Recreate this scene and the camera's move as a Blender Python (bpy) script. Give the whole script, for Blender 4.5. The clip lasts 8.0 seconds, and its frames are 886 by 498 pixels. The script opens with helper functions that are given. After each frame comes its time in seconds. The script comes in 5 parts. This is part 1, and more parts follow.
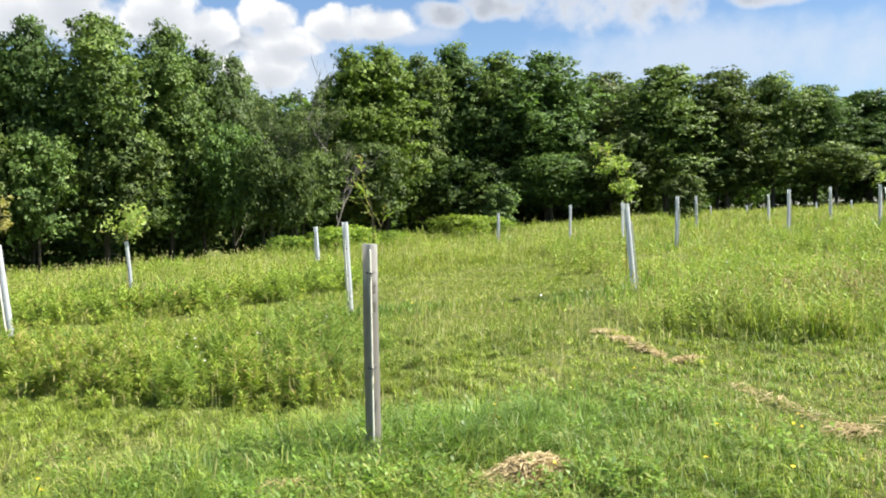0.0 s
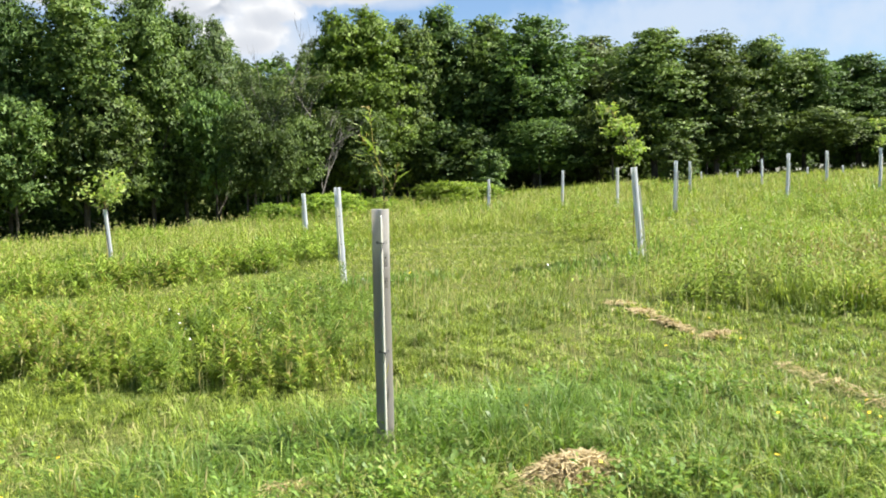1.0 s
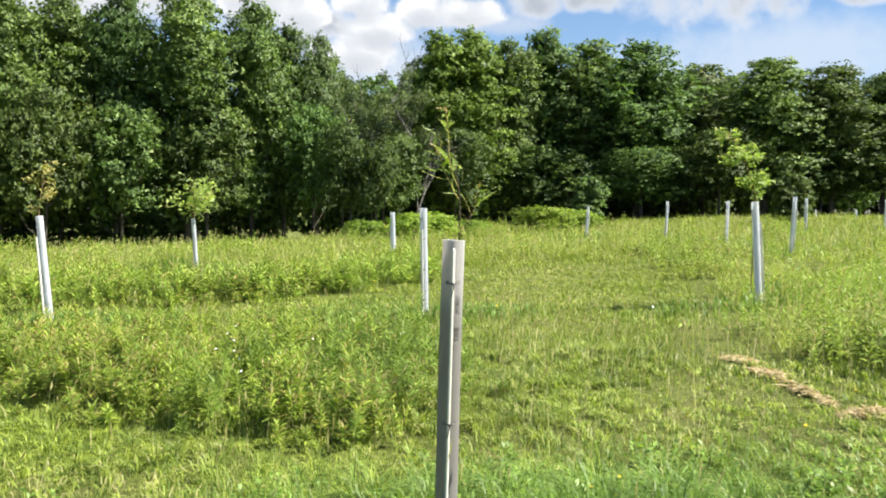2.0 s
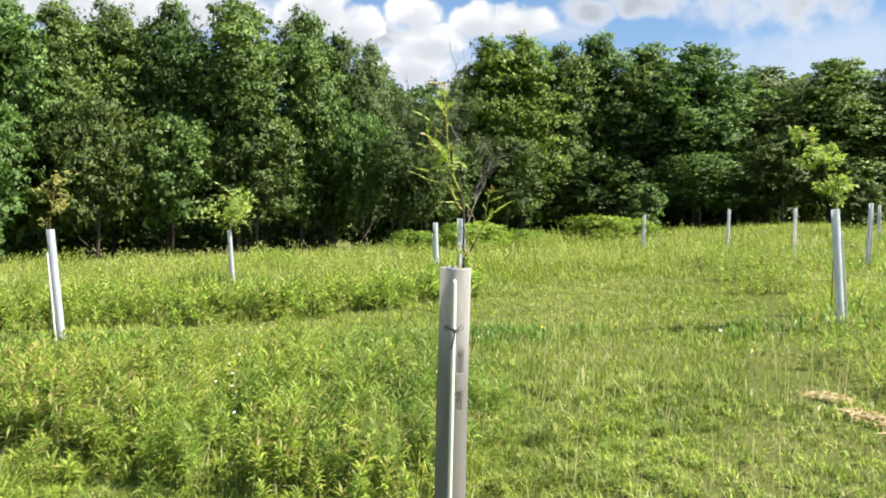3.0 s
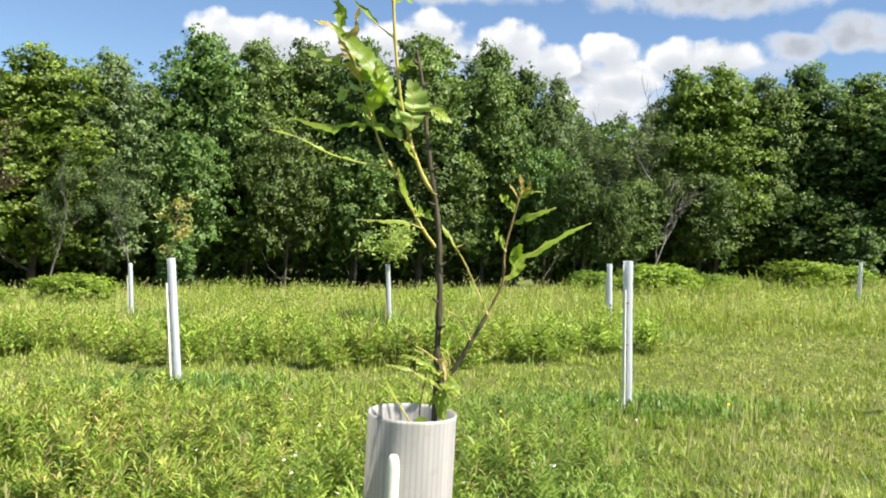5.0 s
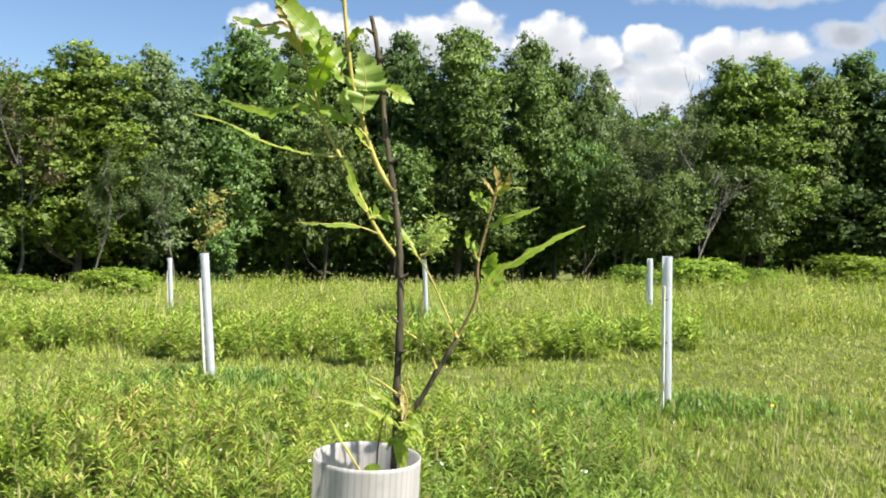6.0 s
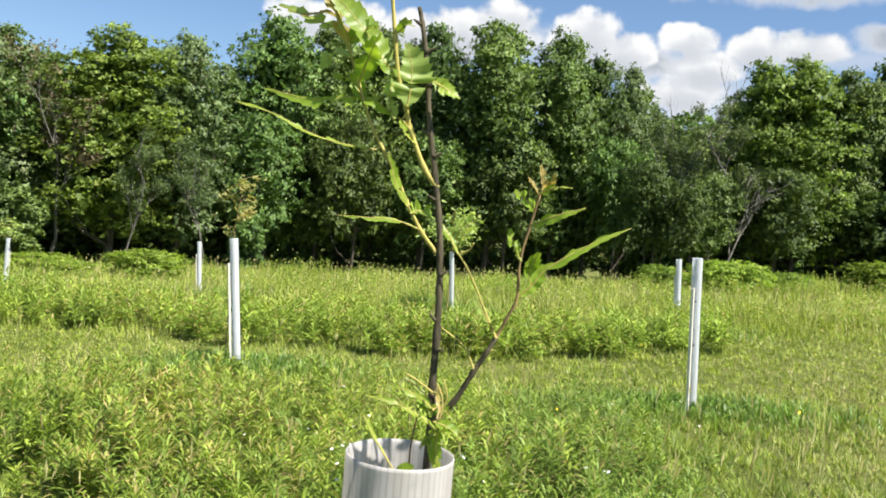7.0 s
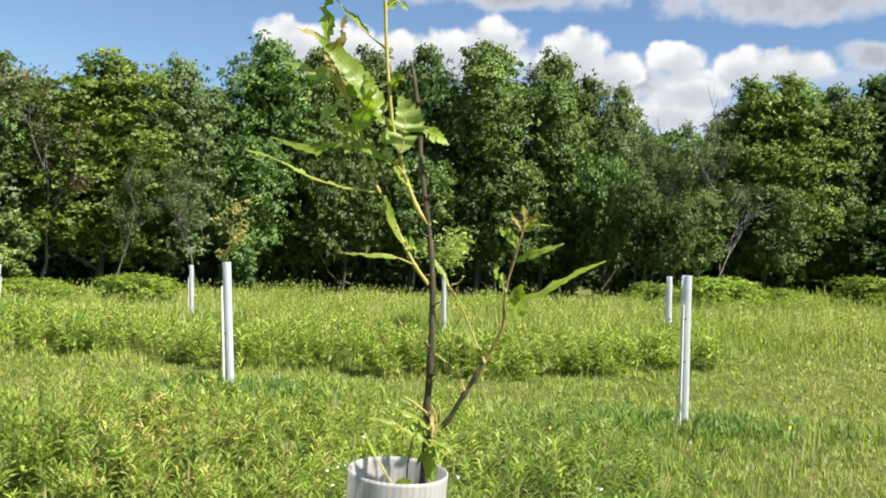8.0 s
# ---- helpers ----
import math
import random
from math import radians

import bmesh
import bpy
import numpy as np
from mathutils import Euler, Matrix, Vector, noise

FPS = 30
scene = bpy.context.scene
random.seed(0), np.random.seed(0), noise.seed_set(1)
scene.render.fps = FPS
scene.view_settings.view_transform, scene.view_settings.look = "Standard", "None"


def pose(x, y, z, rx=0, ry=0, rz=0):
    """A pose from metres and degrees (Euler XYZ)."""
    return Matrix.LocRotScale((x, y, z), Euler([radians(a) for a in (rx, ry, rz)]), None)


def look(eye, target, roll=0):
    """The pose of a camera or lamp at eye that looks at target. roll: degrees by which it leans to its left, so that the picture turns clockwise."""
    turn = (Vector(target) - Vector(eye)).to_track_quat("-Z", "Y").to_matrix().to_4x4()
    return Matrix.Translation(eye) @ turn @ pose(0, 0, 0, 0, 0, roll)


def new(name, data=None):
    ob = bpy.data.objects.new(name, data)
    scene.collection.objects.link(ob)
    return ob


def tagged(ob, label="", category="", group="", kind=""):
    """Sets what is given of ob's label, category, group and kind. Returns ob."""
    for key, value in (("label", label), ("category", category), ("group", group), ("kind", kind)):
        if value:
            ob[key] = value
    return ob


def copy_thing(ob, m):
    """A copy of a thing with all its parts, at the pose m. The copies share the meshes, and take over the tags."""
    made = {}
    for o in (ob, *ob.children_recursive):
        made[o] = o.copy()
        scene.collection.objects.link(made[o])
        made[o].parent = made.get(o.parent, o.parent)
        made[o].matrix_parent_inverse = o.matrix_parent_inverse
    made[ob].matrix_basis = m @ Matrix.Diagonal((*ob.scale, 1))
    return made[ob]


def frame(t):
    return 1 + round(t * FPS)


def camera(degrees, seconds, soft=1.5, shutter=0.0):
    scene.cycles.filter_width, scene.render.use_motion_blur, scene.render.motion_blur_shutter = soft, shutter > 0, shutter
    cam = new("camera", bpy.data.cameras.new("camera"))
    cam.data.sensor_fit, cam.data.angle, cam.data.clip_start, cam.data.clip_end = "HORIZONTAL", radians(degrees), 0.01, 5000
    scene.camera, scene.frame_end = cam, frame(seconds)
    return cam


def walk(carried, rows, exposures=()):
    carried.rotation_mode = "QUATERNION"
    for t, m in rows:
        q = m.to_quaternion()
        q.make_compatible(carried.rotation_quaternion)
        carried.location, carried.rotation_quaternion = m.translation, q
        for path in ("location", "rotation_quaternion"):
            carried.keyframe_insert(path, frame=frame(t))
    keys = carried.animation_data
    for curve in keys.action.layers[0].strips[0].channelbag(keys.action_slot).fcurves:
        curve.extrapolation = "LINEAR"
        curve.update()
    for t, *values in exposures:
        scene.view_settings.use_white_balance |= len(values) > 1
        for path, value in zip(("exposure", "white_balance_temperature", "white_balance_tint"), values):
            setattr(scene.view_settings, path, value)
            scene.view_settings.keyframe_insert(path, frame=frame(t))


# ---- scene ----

import collections

# ---------------------------------------------------------------- camera
cam = camera(54.272, 8.0, soft=1.85, shutter=0.25)
PATH = [
    (0.0, (-1.5862, -5.7572, 1.7106), (0.1434, -1.0707, 1.4974), -0.94),
    (0.5, (-1.5534, -5.3838, 1.6593), (0.2968, -0.7505, 1.3285), -1.162),
    (1.0, (-1.5234, -4.9334, 1.6717), (0.2851, -0.2895, 1.2681), -1.136),
    (1.5, (-1.3459, -4.5231, 1.6507), (0.2194, 0.2142, 1.3233), 0.544),
    (1.7, (-1.2349, -4.2525, 1.6828), (0.2022, 0.5274, 1.3865), 1.19),
    (2.8, (-0.7215, -3.012, 1.6577), (0.3337, 1.8684, 1.3972), 1.42),
    (3.0, (-0.6089, -2.8005, 1.6933), (0.3796, 2.0953, 1.4616), 1.284),
    (3.5, (-0.39, -2.2411, 1.6862), (0.4874, 2.6785, 1.52), 0.441),
    (4.0, (-0.1908, -1.7185, 1.6881), (0.3775, 3.2479, 1.5771), 1.23),
    (4.5, (-0.0309, -1.3024, 1.7054), (0.0675, 3.6961, 1.6364), 2.718),
    (4.7, (0.0051, -1.1542, 1.6966), (0.0027, 3.8455, 1.6453), 2.861),
    (5.8, (0.1086, -0.8196, 1.7152), (-0.1532, 4.1727, 1.6255), 2.835),
    (6.0, (0.116, -0.8097, 1.7155), (-0.2093, 4.1786, 1.6125), 2.821),
    (6.5, (0.1183, -0.7992, 1.7212), (-0.3245, 4.1792, 1.5834), 3.566),
    (7.0, (0.1016, -0.7955, 1.7187), (-0.3758, 4.1792, 1.5625), 4.791),
    (7.5, (0.0853, -0.8098, 1.7248), (-0.3839, 4.1665, 1.5964), 5.098),
    (8.0, (0.1077, -0.8727, 1.7341), (-0.3313, 4.1079, 1.6954), 4.058),
]
walk(cam, [(t, look(eye, target, roll)) for t, eye, target, roll in PATH],
     exposures=((0.0, 1.36), (1.5, 1.4), (3.0, 1.38), (4.5, 1.34), (6.0, 1.3), (7.0, 1.25), (8.0, 1.19)))

# ---------------------------------------------------------------- light
SUN_BEARING, SUN_HEIGHT = 117.0, 54.0     # clockwise from +y, and above the horizon, degrees
sb, sh = radians(SUN_BEARING), radians(SUN_HEIGHT)
sun_way = Vector((math.sin(sb) * math.cos(sh), math.cos(sb) * math.cos(sh), math.sin(sh)))
sun_data = bpy.data.lights.new("sun", "SUN")
sun_data.energy, sun_data.angle, sun_data.color = 5.0, radians(0.55), (1.0, 0.95, 0.87)
sun = new("sun", sun_data)
sun.matrix_world = look(sun_way * 200, (0, 0, 0))

world = bpy.data.worlds.new("sky")
scene.world = world
world.use_nodes = True


class Nodes:
    """Short hand for building node trees."""

    def __init__(self, tree):
        self.tree = tree
        tree.nodes.clear()

    def add(self, kind, **props):
        n = self.tree.nodes.new(kind)
        for k, v in props.items():
            if k == "operation":
                n.operation = v
            elif k == "blend":
                n.blend_type = v
            elif k == "data":
                n.data_type = v
        return n

    def link(self, a, b):
        self.tree.links.new(a, b)

    def put(self, sock, v):
        if isinstance(v, bpy.types.NodeSocket):
            self.link(v, sock)
        else:
            sock.default_value = v

    def math(self, op, a, b=0.0, c=0.0, clamp=False):
        n = self.add("ShaderNodeMath", operation=op)
        n.use_clamp = clamp
        for s, v in zip(n.inputs, (a, b, c)):
            self.put(s, v)
        return n.outputs[0]

    def noise(self, scale, detail=3.0, rough=0.55, vec=None, out="Fac"):
        n = self.add("ShaderNodeTexNoise")
        n.inputs["Scale"].default_value = scale
        n.inputs["Detail"].default_value = detail
        n.inputs["Roughness"].default_value = rough
        if vec is not None:
            self.link(vec, n.inputs["Vector"])
        return n.outputs[out]

    def step(self, v, a, b, lo=0.0, hi=1.0):
        n = self.add("ShaderNodeMapRange")
        n.interpolation_type = "SMOOTHSTEP"
        for s, x in zip(n.inputs, (v, a, b, lo, hi)):
            self.put(s, x)
        return n.outputs[0]

    def mix(self, f, a, b, blend="MIX"):
        n = self.add("ShaderNodeMix", data="RGBA", blend=blend)
        self.put(n.inputs[0], f)
        for s, v in ((n.inputs[6], a), (n.inputs[7], b)):
            self.put(s, v if isinstance(v, bpy.types.NodeSocket) else (*v, 1.0))
        return n.outputs[2]


def build_sky():
    k = Nodes(world.node_tree)
    out, back = k.add("ShaderNodeOutputWorld"), k.add("ShaderNodeBackground")
    sky = k.add("ShaderNodeTexSky")
    sky.sky_type, sky.sun_disc = "NISHITA", False
    sky.sun_elevation, sky.sun_rotation = sh, sb
    sky.air_density, sky.dust_density, sky.ozone_density = 1.0, 0.35, 2.6
    tc = k.add("ShaderNodeTexCoord")
    sep = k.add("ShaderNodeSeparateXYZ")
    k.link(tc.outputs["Generated"], sep.inputs[0])
    deg = 180 / math.pi
    az = k.math("MULTIPLY", k.math("ARCTAN2", sep.outputs[0], sep.outputs[1]), deg)
    el = k.math("MULTIPLY", k.math("ARCSINE", sep.outputs[2]), deg)
    big = k.noise(16.0, 3.0, 0.5, tc.outputs["Generated"])
    fine = k.noise(42.0, 4.0, 0.45, tc.outputs["Generated"])
    wisp = k.noise(120.0, 4.0, 0.6, tc.outputs["Generated"])
    puff = k.math("MULTIPLY_ADD", wisp, 0.35, k.math("ADD", k.math("MULTIPLY", big, 2.2), k.math("MULTIPLY", fine, 1.5)))
    puff = k.math("SUBTRACT", puff, 2.0)

    def heap(blobs, sharp, el=el):
        best = None
        for a, e, ra, re in blobs:
            da = k.math("MULTIPLY", k.math("SUBTRACT", az, a), 1 / ra)
            de = k.math("MULTIPLY", k.math("SUBTRACT", el, e), 1 / re)
            d = k.math("MULTIPLY_ADD", da, da, k.math("MULTIPLY", de, de))
            d = k.math("SUBTRACT", 1.0, d)
            best = d if best is None else k.math("MAXIMUM", best, d)
        return k.math("MULTIPLY_ADD", puff, sharp, best)

    # heaped fair-weather clouds above the wood: bearing, height, half width, half height in degrees
    white = [(-15.9, 12.1, 2.3, 1.5), (-12.6, 11.9, 3.0, 1.8), (-8.6, 11.8, 2.8, 1.7), (-5.6, 12.2, 2.8, 1.9), (-2.7, 12.8, 2.7, 2.1), (2.7, 12.6, 2.6, 1.8), (5.2, 11.7, 2.1, 1.4),
             (9.2, 12.5, 1.9, 1.1), (13.4, 12.2, 2.0, 1.2), (16.2, 12.3, 2.9, 1.15), (10.2, 11.0, 2.6, 1.1), (9.0, 9.4, 2.6, 1.4)]
    grey = [(-3.0, 16.4, 9.5, 1.3), (15.0, 16.3, 8.5, 1.6), (20.4, 12.8, 2.2, 0.8), (24.4, 13.4, 3.0, 1.2), (31.3, 12.7, 5.2, 1.7), (41.2, 12.6, 2.4, 0.6),
            (-4, 18.2, 9.0, 1.2), (21, 17.6, 8.0, 1.2), (33, 16.0, 5.0, 1.0), (7.0, 11.0, 4.0, 1.0)]
    base = [(-11.0, 11.0, 8.0, 1.6), (-1.0, 11.6, 9.0, 1.9), (8.0, 11.2, 7.0, 1.7), (9.6, 9.4, 5.0, 2.2), (17.0, 11.6, 4.5, 0.9)]
    haze = [(37.0, 9.4, 12.0, 2.6), (9.0, 8.5, 6.0, 2.0), (52.0, 9.0, 12.0, 3.0)]
    m_white = k.step(heap(white, 1.05), -0.1, 0.55)
    f_grey = heap(grey, 1.1)
    above = k.math("ADD", el, 0.75)               # how deep a point lies below the sunlit tops
    deep = heap(white, 0.8, above)
    m_grey = k.step(f_grey, -0.35, 1.0)
    m_haze = k.step(heap(haze, 0.6), -0.3, 1.1, 0.0, 0.75)
    m_base = k.step(heap(base, 0.7), -0.2, 1.1, 0.0, 0.6)
    # the rest of the sky carries the same broken cloud
    rest = k.step(k.noise(3.4, 6.0, 0.6, tc.outputs["Generated"]), 0.54, 0.68)
    away = k.math("MAXIMUM", k.step(el, 18.0, 24.0), k.step(k.math("ABSOLUTE", k.math("SUBTRACT", az, 8.0)), 48.0, 60.0))
    rest = k.math("MULTIPLY", k.math("MULTIPLY", rest, away), k.step(el, 0.0, 8.0))
    body = k.mix(k.step(k.math("ADD", fine, k.math("MULTIPLY", puff, 0.5)), 0.2, 0.8), (8.2, 8.5, 9.0), (11.0, 11.0, 11.0))
    body = k.mix(k.step(deep, 0.1, 1.3, 0.0, 0.85), body, (6.3, 6.7, 7.4))
    under = k.mix(k.step(k.math("ADD", f_grey, k.math("MULTIPLY", big, 0.6)), 0.4, 1.6), (8.8, 8.9, 9.2), (5.0, 5.5, 6.3))
    blue = k.mix(1.0, sky.outputs[0], (1.3, 1.4, 1.52), "MULTIPLY")
    c = k.mix(m_haze, blue, (7.0, 7.9, 9.2))
    c = k.mix(m_base, c, (7.7, 8.1, 8.8))
    c = k.mix(rest, c, (8.6, 8.7, 8.9))
    c = k.mix(m_grey, c, under)
    c = k.mix(m_white, c, body)
    k.link(c, back.inputs["Color"])
    back.inputs["Strength"].default_value = 0.040
    k.link(back.outputs[0], out.inputs[0])


build_sky()

# ---------------------------------------------------------------- materials


def material(name):
    m = bpy.data.materials.new(name)
    m.use_nodes = True
    k = Nodes(m.node_tree)
    return m, k, k.add("ShaderNodeOutputMaterial")


def principled(k, out, colour, rough=0.6, spec=0.4, metallic=0.0):
    b = k.add("ShaderNodeBsdfPrincipled")
    k.put(b.inputs["Base Color"], colour if isinstance(colour, bpy.types.NodeSocket) else (*colour, 1))
    k.put(b.inputs["Roughness"], rough)
    b.inputs["Specular IOR Level"].default_value = spec
    b.inputs["Metallic"].default_value = metallic
    k.link(b.outputs[0], out.inputs[0])
    return b


def foliage(name, dark, light, dry, through_light=0.35, dry_amount=0.12, patch=0.25, rough=0.55, spec=0.35, object_shift=0.0, tuft=0.0, bright_from=0.0):
    """Leaves and blades: each one its own tint, drier patches over the ground, light that shines through."""
    m, k, out = material(name)
    geo = k.add("ShaderNodeNewGeometry")
    rnd = geo.outputs["Random Per Island"]
    c = k.mix(k.step(rnd, bright_from, 1.0), dark, light)
    pn = k.noise(patch, 3.0, 0.6, geo.outputs["Position"])
    rn = k.math("FRACT", k.math("MULTIPLY", rnd, 17.31))
    dryness = k.math("LESS_THAN", rn, k.math("MULTIPLY", k.step(pn, 0.35, 0.7), dry_amount * 2))
    c = k.mix(dryness, c, dry)
    pn2 = k.noise(patch * 2.7, 2.0, 0.5, geo.outputs["Position"])
    c = k.mix(k.step(pn2, 0.3, 0.7, 0.0, 0.52), c, tuple(x * 0.72 for x in dark), "MIX")
    if tuft:                                      # neighbouring tufts differ, some fresh and deep green, some pale
        tn = k.noise(tuft, 2.0, 0.6, geo.outputs["Position"])
        c = k.mix(k.step(tn, 0.48, 0.34, 0.0, 0.6), c, tuple(x * 0.7 for x in dark))
        c = k.mix(k.step(tn, 0.54, 0.7, 0.0, 0.6), c, light)
    if object_shift:
        oi = k.add("ShaderNodeObjectInfo")
        hs = k.add("ShaderNodeHueSaturation")
        k.link(c, hs.inputs["Color"])
        k.link(k.step(oi.outputs["Random"], 0.0, 1.0, 0.5 - 0.03 * object_shift, 0.5 + 0.002 * object_shift), hs.inputs["Hue"])
        rr = k.math("FRACT", k.math("MULTIPLY", oi.outputs["Random"], 7.77))
        k.link(k.step(rr, 0.0, 1.0, 1 - 0.28 * object_shift, 1 + 0.3 * object_shift), hs.inputs["Value"])
        c = hs.outputs[0]
    b = k.add("ShaderNodeBsdfPrincipled")
    k.link(c, b.inputs["Base Color"])
    b.inputs["Roughness"].default_value = rough
    b.inputs["Specular IOR Level"].default_value = spec
    t = k.add("ShaderNodeBsdfTranslucent")
    warm = k.mix(0.55, c, (0.5, 0.62, 0.06), "MULTIPLY")
    k.link(k.mix(1.0, warm, (2.2, 2.2, 2.0), "MULTIPLY"), t.inputs["Color"])
    x = k.add("ShaderNodeMixShader")
    x.inputs[0].default_value = through_light
    k.link(b.outputs[0], x.inputs[1])
    k.link(t.outputs[0], x.inputs[2])
    k.link(x.outputs[0], out.inputs[0])
    return m


MAT_TREE = foliage("tree_leaves", (0.048, 0.094, 0.024), (0.178, 0.279, 0.073), (0.22, 0.27, 0.09), 0.23, 0.03, 0.12, 0.55, 0.2, 0.85, tuft=1.5, bright_from=0.1)
MAT_TREE_BRIGHT = foliage("bright_leaves", (0.078, 0.138, 0.022), (0.28, 0.40, 0.08), (0.25, 0.28, 0.07), 0.27, 0.03, 0.12, 0.55, 0.2, 0.5, tuft=1.5, bright_from=0.1)
MAT_TREE_PALE = foliage("pale_leaves", (0.058, 0.092, 0.036), (0.185, 0.25, 0.092), (0.16, 0.15, 0.09), 0.25, 0.06, 0.12, 0.52, 0.22, 0.6)
MAT_SHRUB = foliage("shrub_leaves", (0.11, 0.185, 0.023), (0.285, 0.395, 0.06), (0.25, 0.25, 0.08), 0.4, 0.05, 0.4, 0.6, 0.2, 0.5)
MAT_BROWNLEAF = foliage("browned_leaves", (0.13, 0.10, 0.055), (0.22, 0.18, 0.10), (0.26, 0.2, 0.13), 0.25, 0.1, 0.4)
MAT_GRASS = foliage("meadow_grass", (0.155, 0.21, 0.028), (0.52, 0.58, 0.10), (0.60, 0.52, 0.26), 0.24, 0.2, 0.35, 0.5, 0.3, tuft=5.0, bright_from=0.15)
MAT_LUSH = foliage("lush_grass", (0.095, 0.17, 0.03), (0.28, 0.41, 0.085), (0.36, 0.36, 0.12), 0.34, 0.06, 0.6, 0.45, 0.35, tuft=6.0)
MAT_MOWN = foliage("mown_grass", (0.10, 0.155, 0.022), (0.42, 0.495, 0.08), (0.54, 0.48, 0.22), 0.24, 0.12, 0.5, 0.5, 0.3, tuft=7.0, bright_from=0.15)
MAT_WEED = foliage("weed_leaves", (0.135, 0.205, 0.026), (0.38, 0.46, 0.08), (0.40, 0.31, 0.12), 0.25, 0.17, 0.6, 0.52, 0.25, tuft=6.0)
MAT_GOLDENROD = foliage("goldenrod_leaves", (0.13, 0.20, 0.028), (0.35, 0.455, 0.08), (0.33, 0.25, 0.1), 0.25, 0.12, 0.6, 0.52, 0.25, tuft=5.0)
MAT_NARROW = foliage("narrow_weed_leaves", (0.095, 0.158, 0.024), (0.265, 0.365, 0.065), (0.34, 0.26, 0.11), 0.24, 0.16, 0.6, 0.52, 0.25, tuft=5.0)
MAT_MOUND = foliage("mound_leaves", (0.10, 0.145, 0.034), (0.29, 0.33, 0.075), (0.30, 0.21, 0.10), 0.12, 0.36, 1.0, 0.6, 0.2)
MAT_STRAW = foliage("straw", (0.36, 0.275, 0.14), (0.62, 0.51, 0.31), (0.26, 0.19, 0.1), 0.2, 0.15, 2.0, 0.7, 0.2)
MAT_SEED = foliage("seed_heads", (0.40, 0.36, 0.15), (0.66, 0.60, 0.32), (0.36, 0.29, 0.13), 0.3, 0.1, 1.0, 0.7, 0.2)
MAT_SAPLING_DRY = foliage("sapling_dry_leaves", (0.28, 0.27, 0.08), (0.48, 0.43, 0.17), (0.42, 0.3, 0.12), 0.4, 0.12, 2.0, 0.6, 0.25)
MAT_SAPLING_PALE = foliage("sapling_pale_leaves", (0.22, 0.30, 0.06), (0.42, 0.50, 0.14), (0.45, 0.4, 0.15), 0.4, 0.1, 1.2, 0.5, 0.4)


def make_ground_material():
    m, k, out = material("ground_soil_and_thatch")
    geo = k.add("ShaderNodeNewGeometry")
    p = geo.outputs["Position"]
    c = k.mix(k.step(k.noise(0.35, 4, 0.6, p), 0.3, 0.7), (0.10, 0.13, 0.026), (0.15, 0.16, 0.044))
    c = k.mix(k.step(k.noise(9.0, 4, 0.65, p), 0.35, 0.75, 0, 0.75), c, (0.065, 0.072, 0.022))
    c = k.mix(k.step(k.noise(28.0, 3, 0.6, p), 0.55, 0.8, 0, 0.6), c, (0.24, 0.2, 0.1))
    b = principled(k, out, c, 0.95, 0.1)
    bump = k.add("ShaderNodeBump")
    bump.inputs["Strength"].default_value, bump.inputs["Distance"].default_value = 0.8, 0.04
    k.link(k.noise(35.0, 5, 0.7, p), bump.inputs["Height"])
    k.link(bump.outputs[0], b.inputs["Normal"])
    return m


MAT_GROUND = make_ground_material()


def make_bark(name, a, b, scale=6.0):
    m, k, out = material(name)
    tc = k.add("ShaderNodeTexCoord")
    mp = k.add("ShaderNodeMapping")
    mp.inputs["Scale"].default_value = (1, 1, 0.25)
    k.link(tc.outputs["Object"], mp.inputs[0])
    n = k.noise(scale, 5, 0.65, mp.outputs[0])
    s = principled(k, out, k.mix(k.step(n, 0.3, 0.7), a, b), 0.85, 0.2)
    bump = k.add("ShaderNodeBump")
    bump.inputs["Strength"].default_value, bump.inputs["Distance"].default_value = 0.6, 0.12 / scale
    k.link(n, bump.inputs["Height"])
    k.link(bump.outputs[0], s.inputs["Normal"])
    return m


MAT_BARK = make_bark("grey_brown_bark", (0.034, 0.029, 0.023), (0.095, 0.083, 0.067))
MAT_DEADBARK = make_bark("weathered_grey_bark", (0.07, 0.065, 0.055), (0.15, 0.14, 0.12))
MAT_STEM = make_bark("dark_sapling_bark", (0.038, 0.033, 0.021), (0.12, 0.10, 0.062), 160.0)
MAT_TWIG = make_bark("sapling_twig_bark", (0.16, 0.11, 0.05), (0.32, 0.22, 0.10), 60.0)


